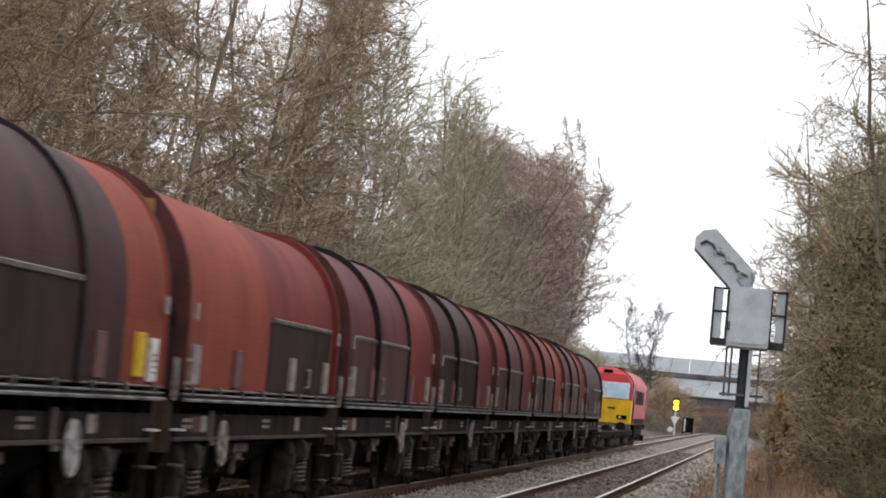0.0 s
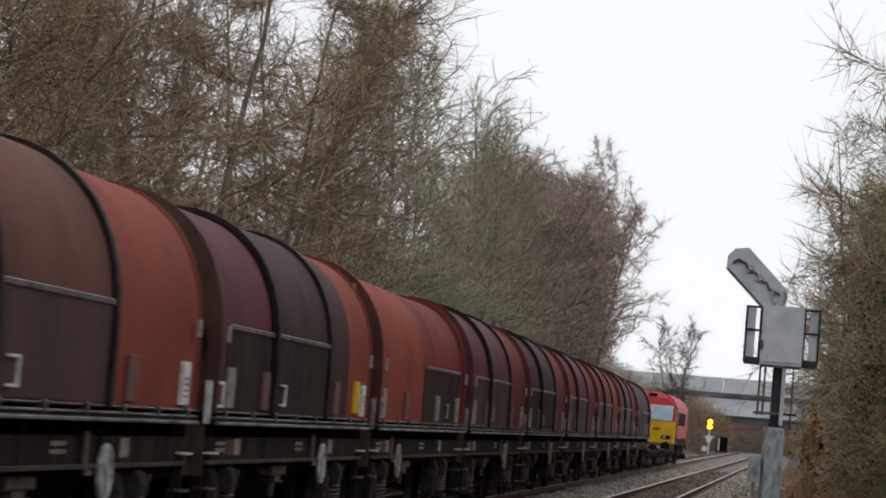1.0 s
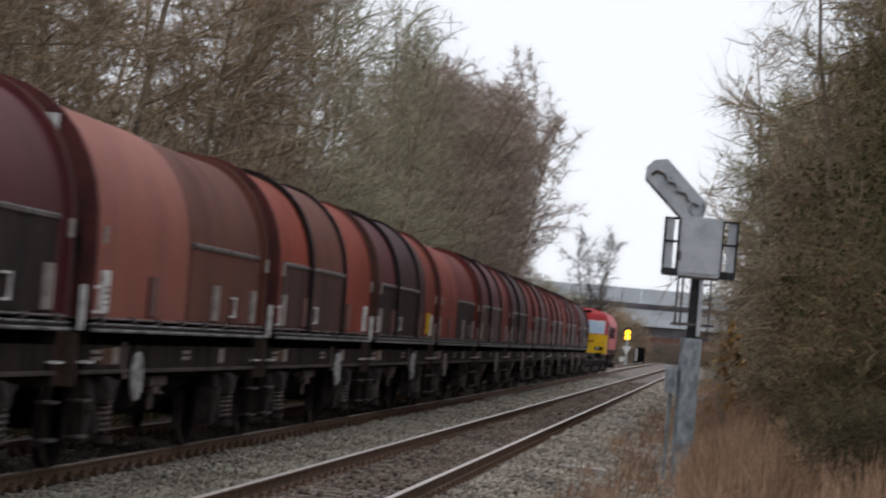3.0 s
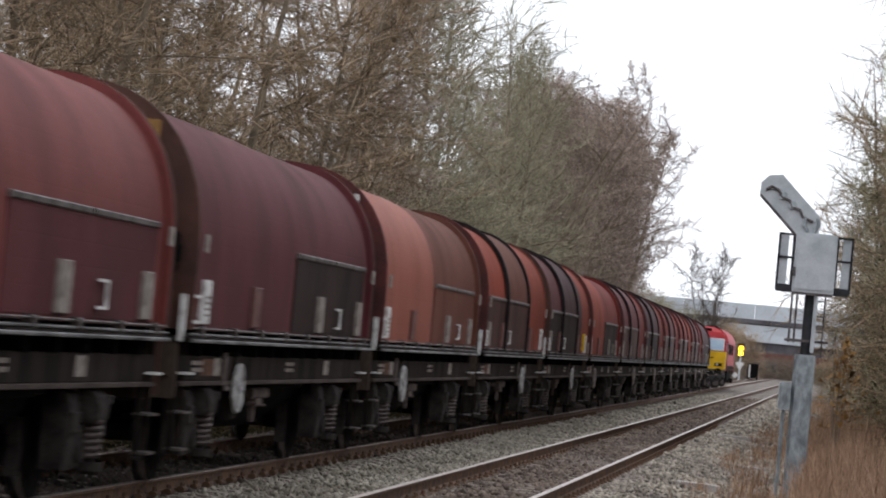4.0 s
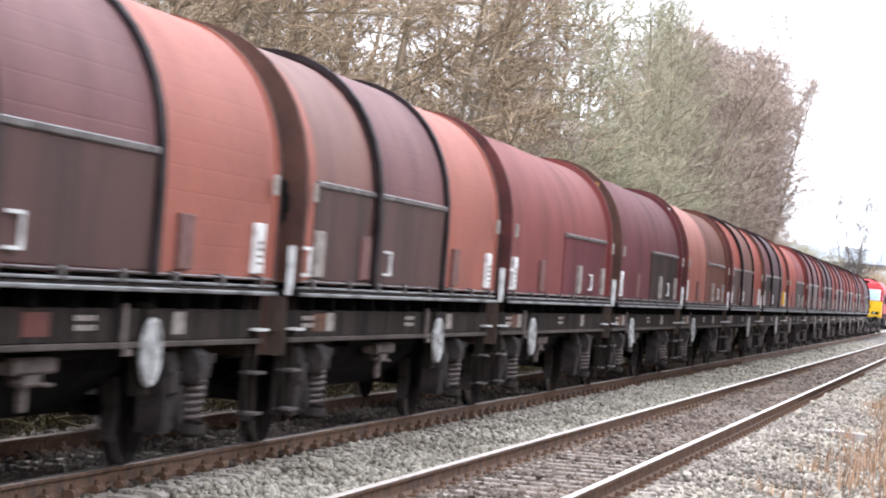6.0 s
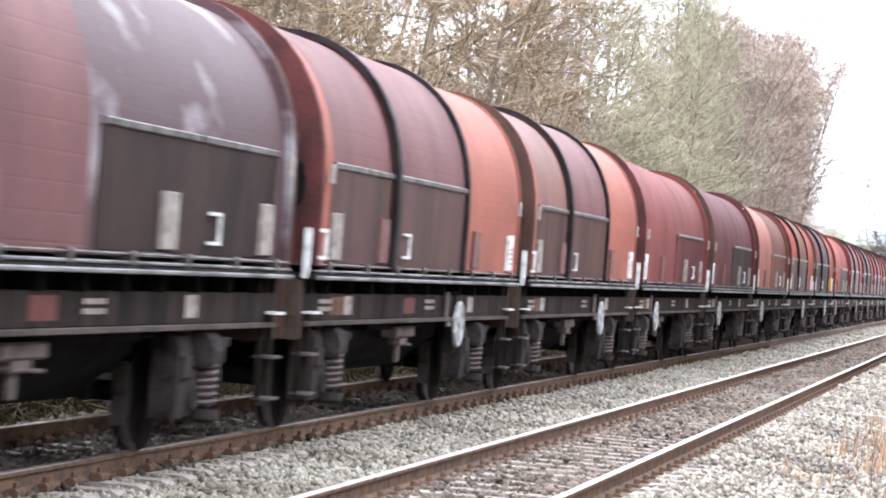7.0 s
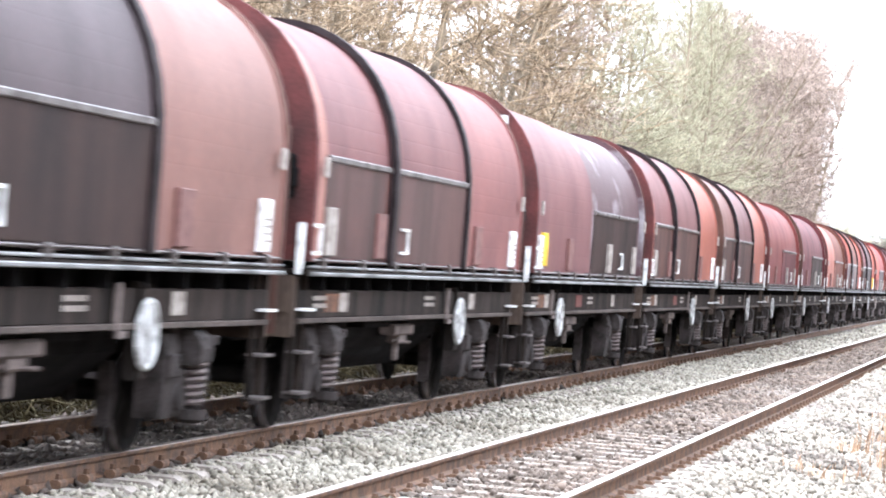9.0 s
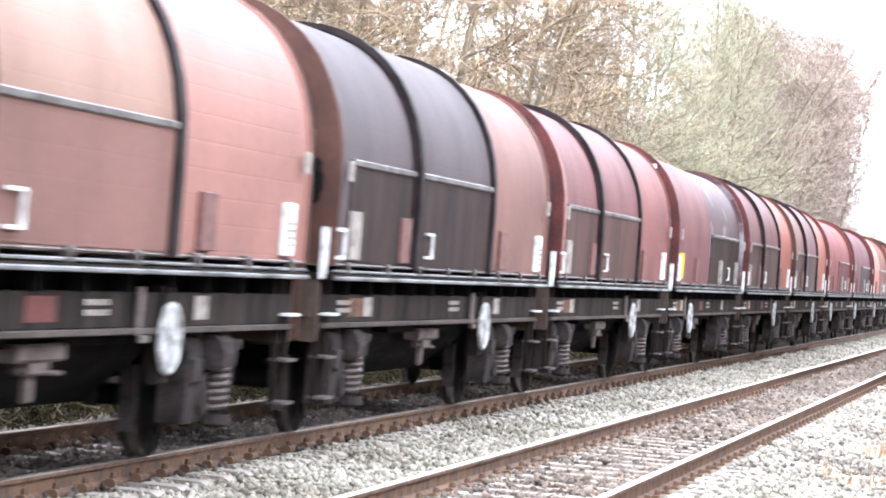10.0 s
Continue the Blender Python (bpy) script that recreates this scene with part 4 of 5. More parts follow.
# ---- trees ----
def grow(seed, height, spread, stems, bark, crown, limbs=3, nodes=9, ivy=0.0, droop=0.02, dome=False, twigs=4, stout=1.0, short=1.0, rise=0.1):
    """A bare tree as segments: stems, limbs, branches and twigs. Returns trunk mesh, crown mesh and ivy mesh."""
    r = np.random.default_rng(seed)
    thick, thin, tips, leaf = [], [], [], []

    def line(p, d, length, n, r0, r1, wander, lift, out):
        pts = [p]
        d = d / np.linalg.norm(d)
        for i in range(n):
            d = d + r.normal(0, wander, 3) + (0, 0, lift)
            d /= np.linalg.norm(d)
            q = p + d * length / n
            a, b = r0 + (r1 - r0) * i / n, r0 + (r1 - r0) * (i + 1) / n
            out.append((*p, *q, a, b))
            p = q
            pts.append(p)
        return pts

    for s in range(stems):
        a = r.uniform(0, 2 * math.pi)
        lean = r.uniform(0.03, 0.25) * (stems > 1) * (1.3 if dome else 0.6)
        base = np.array([math.cos(a) * 0.35 * (stems > 1), math.sin(a) * 0.35 * (stems > 1), 0])
        h = height * r.uniform(0.9 if dome else 0.75, 1.0)
        n = nodes
        stem = line(base, np.array([math.cos(a) * lean, math.sin(a) * lean, 1.0]), h, n, 0.115 * height / 14, 0.02, 0.06, 0.05, thick)
        for i in range(1, n + 1):
            for _ in range(limbs):
                b = r.uniform(0, 2 * math.pi)
                share = i / n
                ln = spread * (1.05 - 0.65 * share) * r.uniform(0.55, 1.15) * (0.6 if i == 1 else 1)
                if dome:
                    ln = spread * (0.55 + 0.5 * math.sin(math.pi * share)) * r.uniform(0.75, 0.95)
                limb = line(stem[i] + (stem[i - 1] - stem[i]) * r.uniform(0, 1), np.array([math.cos(b), math.sin(b), rise + 0.75 * share * r.random() + 0.5 * dome]), ln, 5, 0.045 * stout * (1.25 - share), 0.012 * stout, 0.2, droop, thick)
                for j in range(1, 6):
                    for _ in range(2):
                        c = r.normal(0, 1, 3)
                        way = (limb[j] - limb[j - 1]) / np.linalg.norm(limb[j] - limb[j - 1]) + c * 0.6
                        sub = line(limb[j], way, short * r.uniform(0.6, 1.7), 2, 0.018 * stout, 0.011 * stout, 0.25, droop, thin)
                        for k in (1, 2):
                            for _ in range(twigs):
                                e = r.normal(0, 1, 3)
                                line(sub[k] + (sub[k - 1] - sub[k]) * r.random(), (sub[k] - sub[k - 1]) * 1.2 + e * 0.6, short * r.uniform(0.45, 1.3), 1, 0.0115, 0.0, 0.1, 0.03, tips)
        if ivy:
            for i in range(int(2600 * ivy)):
                q = stem[int(r.integers(0, n - 2))] + r.normal(0, 1, 3) * (0.45, 0.45, 0.9)
                leaf.append((*q, *r.normal(0, 1, 3)))

    def tubes(seg, n):
        seg = np.array(seg)
        a, b = seg[:, :3], seg[:, 3:6]
        d = b - a
        d /= np.linalg.norm(d, axis=1)[:, None] + 1e-9
        u = np.cross(d, np.where(np.abs(d[:, 2:]) < 0.9, (0, 0, 1.0), (1.0, 0, 0)))
        u /= np.linalg.norm(u, axis=1)[:, None]
        w = np.cross(d, u)
        ang = 2 * np.pi * np.arange(n) / n
        ring = u[:, None] * np.cos(ang)[None, :, None] + w[:, None] * np.sin(ang)[None, :, None]
        v = np.concatenate([a[:, None] + ring * seg[:, 6, None, None], b[:, None] + ring * seg[:, 7, None, None]], 1).reshape(-1, 3)
        o = (np.arange(len(seg)) * 2 * n)[:, None]
        i = np.arange(n)
        f = np.stack([o + i, o + (i + 1) % n, o + n + (i + 1) % n, o + n + i], 2).reshape(-1, 4)
        return v, f

    v, f = tubes(thick, 5)
    trunk = fast_mesh("trunk", v, f, (bark,))
    v, f = tubes(thin, 3)
    u, g = tubes(tips, 3)
    u = u.reshape(-1, 6, 3)[:, :4].reshape(-1, 3)
    o = (np.arange(len(tips)) * 4)[:, None, None] + len(v)
    spikes = (o + np.array([(0, 1, 3), (1, 2, 3), (2, 0, 3)])[None]).reshape(-1, 3)
    f = np.concatenate([f[:, [0, 1, 2]], f[:, [0, 2, 3]], spikes])
    top = fast_mesh("crown", np.concatenate([v, u]), f, (crown,))
    leaves = None
    if leaf:
        leaf = np.array(leaf)
        d = leaf[:, 3:]
        d /= np.linalg.norm(d, axis=1)[:, None]
        u = np.cross(d, (0.3, 0.5, 0.8))
        u /= np.linalg.norm(u, axis=1)[:, None]
        w = np.cross(d, u)
        s = 0.055
        p = leaf[:, :3]
        v = np.stack([p - u * s, p + w * s * 0.8, p + u * s, p - w * s * 0.8], 1).reshape(-1, 3)
        leaves = fast_mesh("ivy", v, np.arange(len(v)).reshape(-1, 4), (IVY,))
    return trunk, top, leaves


def build_trees():
    kinds = [
        ("tall bare brown tree with fine twigs", grow(1, 17, 4.2, 3, BARK, TWIG_BROWN, 3, 10, 0.0, 0.03, False, 4, 0.8)),
        ("tall bare reddish-twigged tree", grow(2, 16.5, 3.4, 3, BARK, TWIG_RED, 3, 9, 0.0, 0.05)),
        ("bare tree with mossy green twigs and ivy", grow(3, 14, 3.8, 3, MOSS_BARK, TWIG_GREEN, 3, 9, 0.6, 0.03, False, 2, 1.35)),
        ("bare single-stemmed brown tree with long limbs", grow(4, 16, 4.6, 2, BARK, TWIG_BROWN, 4, 10, 0.0, 0.03, False, 4, 0.8)),
        ("bare spreading hedge tree", grow(5, 9, 3.0, 3, BARK, TWIG_GREEN, 2, 7, 0.4)),
        ("low bare brown bush", grow(6, 4.6, 1.9, 5, BARK, TWIG_BROWN, 1, 4)),
        ("dense round-crowned bare tree with reddish twigs", grow(7, 14.6, 3.6, 5, BARK, TWIG_RED, 5, 9, 0.0, 0.0, True, 4, 0.9, 0.55)),
        ("bare round-headed tree standing alone", grow(8, 17.5, 4.3, 4, DARK_BARK, DARK_BARK, 3, 7, 0.0, 0.03, True, 4, 1.9)),
        ("dark ivy-clad bare tree on the bank", grow(10, 14, 3.6, 3, BARK, OLIVE_TWIG, 3, 9, 0.9, 0.03, False, 3, 0.9)),
        ("low dark bramble bush", grow(11, 4.6, 1.9, 5, DARK_BARK, OLIVE_TWIG, 2, 5, 0.3)),
        ("tall open bare tree with rising grey-green limbs", grow(9, 18.0, 6.4, 2, BARK, MOSS_BARK, 4, 12, 0.0, 0.05, False, 2, 1.1, 0.9, 0.5)),
    ]

    def plant(kind, x, y, z, turn, size, group):
        label, (trunk, top, leaves) = kinds[kind]
        t = thing("bush" if kind in (5, 9) else "tree", label, "bush" if kind in (5, 9) else "tree", group)
        t.matrix_world = pose(x, y, z, 0, 0, turn) @ Matrix.Diagonal((size, size, size, 1))
        for name, me in (("trunk", trunk), ("crown", top), ("ivy", leaves)):
            if me:
                o = new(name, me)
                o.parent = t

    def orange_bush(x, y, z):
        q = np.random.default_rng(3)
        t = thing("bush", "small bush with withered orange leaves", "bush", at=pose(x, y, z))
        for i in range(9):
            a = q.uniform(0, 6.28)
            part("stem", Geo().tube((0, 0, 0), (math.cos(a) * 0.2, math.sin(a) * 0.2, q.uniform(1.6, 2.9)), 0.012, 4), BARK, t)
        n = 190
        h = q.random(n)
        c = np.stack([q.normal(0.1, 0.22, n) * (1.3 - h), q.normal(0, 0.3, n), 0.9 + 1.9 * h], 1)
        d = q.normal(0, 1, (n, 4, 3)) * 0.045
        me = fast_mesh("leaves", (c[:, None] + d).reshape(-1, 3), np.arange(n * 4).reshape(-1, 4), (ORANGE_LEAF,))
        new("leaves", me).parent = t

    orange_bush(0.25, 62, -0.3)
    r = random.Random(5)
    group = "trees along the railway"
    y = 40.0
    while y < 231:
        if y < 96:
            kind, size = r.choice((0, 0, 1, 3)), r.uniform(0.95, 1.12)
        elif y < 152:
            kind, size = 4, r.uniform(0.85, 1.05)
        else:
            kind, size = 6, r.uniform(1.12, 1.2) * (1.05 if y > 195 else 0.98)
        if not 97 < y < 107:
            plant(kind, -15.0 - r.uniform(0, 2.0) - (1.6 if y > 205 else 0), y, ground_height(-14.5, y) - 0.2, r.uniform(0, 360), size, group)
        y += r.uniform(4.4, 6.0) if y < 140 else r.uniform(6, 7.5)
    for y, size in ((108, 0.92), (115, 1.04), (124, 1.0), (134, 0.97), (144, 0.95), (153, 0.92)):
        plant(10, -15.5 - r.uniform(0, 1.5), y, ground_height(-15, y) - 0.2, r.uniform(0, 360), size, group)
    y = 50.0
    while y < 116:
        plant(r.choice((0, 1, 3)), -21 - r.uniform(0, 3), y, 1.2, r.uniform(0, 360), r.uniform(0.8, 1.0), group)
        y += r.uniform(15, 20)
    y = 252.0
    while y < 372:
        plant(r.choice((4, 5)), -16.5 - r.uniform(0, 3), y, -0.2, r.uniform(0, 360), r.uniform(0.7, 0.95), "bushes along the railway")
        y += r.uniform(6, 9)
    # unseen trees added beside and behind the viewer to cut side light on the train
    for x, y, k, size in ((8.0, 44, 2, 0.85), (9.5, 36, 0, 0.8), (8.0, 27, 2, 0.9), (9.0, 18, 3, 0.75), (8.5, 8, 2, 0.9), (9.5, -2, 0, 0.8), (8.5, -13, 2, 0.85), (9.0, -25, 3, 0.75)):
        plant(k, x, y, ground_height(x, y) - 0.15, r.uniform(0, 360), size, group)
    # right bank
    for x, y, k, size in ((4.4, 58, 8, 0.9), (3.0, 67, 0, 0.88), (5.6, 72, 3, 0.95), (4.6, 69, 8, 0.95), (7.5, 63, 0, 0.9), (2.6, 80, 4, 1.1), (3.6, 88, 8, 0.95), (2.2, 97, 0, 0.85), (4.0, 106, 8, 0.9), (2.4, 114, 2, 0.9), (2.6, 124, 0, 0.8), (2.8, 136, 3, 0.75),
                          (6.8, 61, 8, 1.0), (8.0, 66, 8, 1.0), (8.0, 84, 8, 0.95), (2.8, 155, 3, 0.7), (3.6, 77, 3, 0.82)):
        plant(k, x, y, ground_height(x, y) - 0.15, r.uniform(0, 360), size, "trees along the railway")
    y = 42.0
    while y < 130:
        plant(r.choice((9, 4)) if y > 75 else 9, 3.3 + r.uniform(-0.3, 1.4) + (1.4 if y < 60 else 0), y, ground_height(3, y) - 0.15, r.uniform(0, 360), r.uniform(0.6, 0.85), "bushes along the railway")
        y += r.uniform(4.5, 6.5)
    for x, y, k, size in ((-16.2, 400, 7, 0.95), (-27, 392, 5, 1.5), (-33, 390, 0, 0.6)):
        plant(k, x, y, -0.4, r.uniform(0, 360), size, "trees by the bridge")
    x = -24.0
    while x < 14:
        if not -10.2 < x < -1.5:
            plant(5, x, 385 + r.uniform(-22, 25), -0.4, r.uniform(0, 360), r.uniform(1.1, 1.7) if x < -10.2 else r.uniform(0.5, 0.8), "bushes by the bridge")
        x += r.uniform(0.9, 1.6)


def build_thicket(name, label, material, n, x0, x1, y0, y1, top, seed, fine=1.0):
    """Dense undergrowth and twigs deep in the wood, too fine to count: crossing thorny spikes."""
    r = np.random.default_rng(seed)
    y = y0 + (y1 - y0) * r.random(n) ** 1.2
    x = r.uniform(x0, x1, n)
    z = top * r.random(n) ** 1.15 * (0.75 + 0.25 * np.sin(y * 0.31) * np.sin(y * 0.13 + 1)) + np.array([ground_height(a, b) for a, b in zip(x, y)]) - 0.2
    p = np.stack([x, y, z], 1)
    d = r.normal(0, 1, (n, 3)) * (1, 1, 0.8)
    d /= np.linalg.norm(d, axis=1)[:, None]
    u = np.cross(d, (0.2, 0.3, 0.93))
    u /= np.linalg.norm(u, axis=1)[:, None]
    w = np.cross(d, u)
    k, ln = fine * r.uniform(0.014, 0.028, n)[:, None], fine ** 0.7 * r.uniform(0.6, 1.8, n)[:, None]
    v = np.stack([p + u * k, p - u * k * 0.5 + w * k, p - u * k * 0.5 - w * k, p + d * ln], 1).reshape(-1, 3)
    f = ((np.arange(n) * 4)[:, None, None] + np.array([(0, 1, 3), (1, 2, 3), (2, 0, 3)])[None]).reshape(-1, 3)
    return tagged(new(name, fast_mesh(name, v, f, (material,))), label, "undergrowth", kind="stuff")


def build_leaves(name, label, material, n, x0, x1, y0, y1, z0, z1, size, seed):
    """Small withered leaves scattered through the brambles."""
    r = np.random.default_rng(seed)
    cx, cy, cz = r.uniform(x0, x1, n // 30), r.uniform(y0, y1, n // 30), z0 + (z1 - z0) * r.random(n // 30)
    k = r.integers(0, n // 30, n)
    x, y = cx[k] + r.normal(0, 0.3, n), cy[k] + r.normal(0, 0.4, n)
    z = cz[k] + r.normal(0, 0.3, n) + np.array([ground_height(a, b) for a, b in zip(x, y)])
    p = np.stack([x, y, z], 1)
    u, w = r.normal(0, 1, (n, 3)), r.normal(0, 1, (n, 3))
    u *= size / np.linalg.norm(u, axis=1)[:, None]
    w *= size * 0.6 / np.linalg.norm(w, axis=1)[:, None]
    v = np.stack([p - u, p + w, p + u, p - w], 1).reshape(-1, 3)
    return tagged(new(name, fast_mesh(name, v, np.arange(n * 4).reshape(-1, 4), (material,))), label, "foliage", kind="stuff")


# ---- sleepers, chairs and ballast stones ----
def build_sleepers(track, cx, near, far):
    g = Geo().sweep([(-1.25, -0.3), (1.25, -0.3), (1.25, -0.19), (1.2, -0.165), (-1.2, -0.165), (-1.25, -0.19)], -0.125, 0.125)
    sleeper = g.mesh("sleeper", CONCRETE)
    g = Geo().box(-0.16, -0.075, -0.09, 0.09, -0.165, -0.1, 0.02).box(0.075, 0.16, -0.09, 0.09, -0.165, -0.1, 0.02)
    g.lathe((-0.115, 0, -0.1), (-0.115, 0, -0.06), ((0, 0.03), (1, 0.025)), 6).lathe((0.115, 0, -0.1), (0.115, 0, -0.06), ((0, 0.03), (1, 0.025)), 6)
    chair = g.mesh("rail_chair", RAIL_SIDE)
    y = near
    while y < far:
        o = part("sleeper", sleeper, CONCRETE, track)
        o.location = (cx + (bend(y) if cx < -6 else 0.0), y, 0)
        if y < near + 75:
            for x in (-0.7525, 0.7525):
                o = part("rail_chair", chair, RAIL_SIDE, track)
                o.location = (cx + x, y, -0.035 if cx > -5 else 0)
        y += 0.65


def build_stones(name, label, material, x0, x1, y0, y1, density, size, proud):
    """Loose angular stones, thinned out with distance."""
    r = np.random.default_rng(int((x0 + 20) * 100))
    n = int((x1 - x0) * (y1 - y0) * density)
    y = y0 + (y1 - y0) * r.random(n) ** 1.55
    x = r.uniform(x0, x1, n)
    s = size * r.uniform(0.6, 1.3, n) * (1 + (y - y0) / 120)
    z = np.array([ground_height(a, b) for a, b in zip(x, y)]) + proud * s + r.normal(0, 0.012, n)
    base = np.array([(1, 0, 0), (0, 1, 0), (-1, 0, 0), (0, -1, 0), (0, 0, 0.8), (0, 0, -0.8)], float)
    v = base[None] * r.uniform(0.6, 1.25, (n, 6, 1)) + r.normal(0, 0.22, (n, 6, 3))
    a = r.uniform(0, 2 * np.pi, n)
    c, si = np.cos(a)[:, None], np.sin(a)[:, None]
    v = np.stack([v[:, :, 0] * c - v[:, :, 1] * si, v[:, :, 0] * si + v[:, :, 1] * c, v[:, :, 2]], 2)
    tilt = r.normal(0, 0.5, n)
    c, si = np.cos(tilt)[:, None], np.sin(tilt)[:, None]
    v = np.stack([v[:, :, 0], v[:, :, 1] * c - v[:, :, 2] * si, v[:, :, 1] * si + v[:, :, 2] * c], 2)
    v = v * s[:, None, None] + np.stack([x, y, z], 1)[:, None]
    tri = np.array([(0, 1, 4), (1, 2, 4), (2, 3, 4), (3, 0, 4), (1, 0, 5), (2, 1, 5), (3, 2, 5), (0, 3, 5)])
    f = (np.arange(n) * 6)[:, None, None] + tri[None]
    ob = new(name, fast_mesh(name, v.reshape(-1, 3), f.reshape(-1, 3), (material,)))
    return tagged(ob, label, "ballast", kind="stuff")


def build_blades(name, label, material, n, x0, x1, y0, y1, h0, h1, seed, edge=0.0):
    """Dry grass stems: bent tapered strips in tufts."""
    r = np.random.default_rng(seed)
    tufts = max(1, n // 22)
    tx, ty = r.uniform(x0, x1, tufts), y0 + (y1 - y0) * r.random(tufts) ** 1.3
    tx = np.maximum(tx, x0 + edge * (1 - (ty - y0) / (y1 - y0)))
    pick = r.integers(0, tufts, n)
    x, y = tx[pick] + r.normal(0, 0.12, n), ty[pick] + r.normal(0, 0.2, n)
    z = np.array([ground_height(a, b) for a, b in zip(x, y)]) - 0.03
    h = r.uniform(h0, h1, n) * (0.6 + 0.4 * np.clip((x - x0) / 1.5, 0, 1))
    lean, a = r.normal(0, 0.33, n), r.uniform(0, 2 * np.pi, n)
    w = r.uniform(0.006, 0.013, n)
    v = []
    for k, (share, thin) in enumerate(((0, 1), (0.5, 0.8), (1, 0.2))):
        off = lean * h * share ** 1.7
        for sgn in (-1, 1):
            v.append(np.stack([x + np.cos(a) * off + sgn * w * thin * np.cos(a + 0.9), y + np.sin(a) * off + sgn * w * thin * np.sin(a + 0.9), z + h * share * (1 - 0.12 * np.abs(lean))], 1))
    v = np.stack(v, 1)
    quad = np.array([(0, 1, 3, 2), (2, 3, 5, 4)])
    f = (np.arange(n) * 6)[:, None, None] + quad[None]
    ob = new(name, fast_mesh(name, v.reshape(-1, 3), f.reshape(-1, 4), (material,)))
    return tagged(ob, label, "grass", kind="stuff")


def build_slab(x, y, turn, lx, ly, label):
    g = Geo().box(-lx / 2, lx / 2, -ly / 2, ly / 2, -0.05, 0.06, 0.015)
    s = tagged(new("concrete_slab", g.mesh("concrete_slab", SLAB)), label, "concrete slab")
    s.matrix_world = pose(x, y, ground_height(x, y) + 0.05, 0, 2, turn)
    return s


SLAB = mat("pale_concrete_slab", (0.5, 0.47, 0.44), 0.9, 0, 3, 0.15, (0.36, 0.33, 0.3))


# ---- near signal, seen from behind ----
def build_signal():
    s = thing("railway_signal", "grey railway signal seen from behind, with a slanted route indicator arm", "railway signal", at=pose(-0.4, 48, -0.36, 0, 0, 4))
    part("post", Geo().tube((0, 0, 2.2), (0, 0, 3.36), 0.085, 16), DARK_STEEL, s, smooth=True)
    part("conduit", Geo().box(0.06, 0.12, -0.12, -0.06, 2.36, 3.36, 0.01), SIGNAL_GREY, s)
    part("post_base", Geo().lathe((0, 0, 0), (0, 0, 2.32), ((0, 0.19), (0.02, 0.17), (0.98, 0.17), (1, 0.16)), 8), POST_GREY, s, "weathered grey lower post")
    part("junction_box", Geo().box(-0.36, -0.18, -0.14, 0.1, 1.42, 1.86, 0.02), POST_GREY, s)
    part("cable", Geo().tube((-0.27, 0, 0.0), (-0.27, 0, 1.45), 0.03, 8), POST_GREY, s)
    head = part("head", Geo().box(-0.31, 0.35, -0.14, 0.16, 3.3, 4.26, 0.03), SIGNAL_GREY, s, "pale grey signal case")
    part("case_door", Geo().box(-0.27, 0.31, -0.165, -0.14, 3.36, 4.22, 0.01), SIGNAL_GREY, head)
    part("head_foot", Geo().box(-0.3, 0.34, -0.17, -0.13, 3.27, 3.31, 0.01), GREY_BAR, head)
    part("hinge", Geo().tube((-0.3, -0.17, 3.55), (-0.3, -0.17, 3.7), 0.02, 8), GREY_BAR, head)
    for sgn in (-1, 1):
        x0 = -0.31 if sgn < 0 else 0.35
        x1 = x0 + sgn * 0.25
        lo, hi = min(x0, x1), max(x0, x1)
        g = Geo()
        for z in (3.33, 3.85, 4.22):
            g.box(lo, hi, -0.02, 0.01, z - 0.018, z + 0.018)
        g.box(x1 - 0.018, x1 + 0.018, -0.02, 0.01, 3.33, 4.24)
        part("guard_frame", g, DARK_STEEL, s, "black guard frame")
        part("guard_mesh", Geo().box(lo + 0.1 * (sgn > 0), hi - 0.1 * (sgn < 0), 0.012, 0.022, 3.42, 4.2), SIGNAL_GREY, s, "pale guard plate")
        part("guard_strip", Geo().box(x0 + sgn * 0.01 - 0.03, x0 + sgn * 0.01 + 0.03, 0.03, 0.05, 3.42, 4.2), DARK_STEEL, s)
        part("guard_foot", Geo().box(lo, hi, -0.03, 0.14, 3.3, 3.42, 0.01), DARK_STEEL, s)
    arm = thing_arm(s)
    # small stage with rails below the case
    part("stage", Geo().box(-0.34, 0.34, -0.1, 0.3, 2.52, 2.56, 0.01), GREY_BAR, s)
    for x in (-0.28, -0.2):
        part("ladder_rail", Geo().tube((x, 0.12, 2.5), (x, 0.12, 3.32), 0.018, 6), GREY_BAR, s)
    for x in (0.26,):
        part("stage_post", Geo().tube((x, 0.25, 2.3), (x, 0.25, 3.3), 0.014, 6), GREY_BAR, s)
    for z in (2.7, 2.95, 3.2):
        part("rung", Geo().tube((0.0, 0.2, z), (0.26, 0.25, z), 0.011, 6), GREY_BAR, s)
    return s


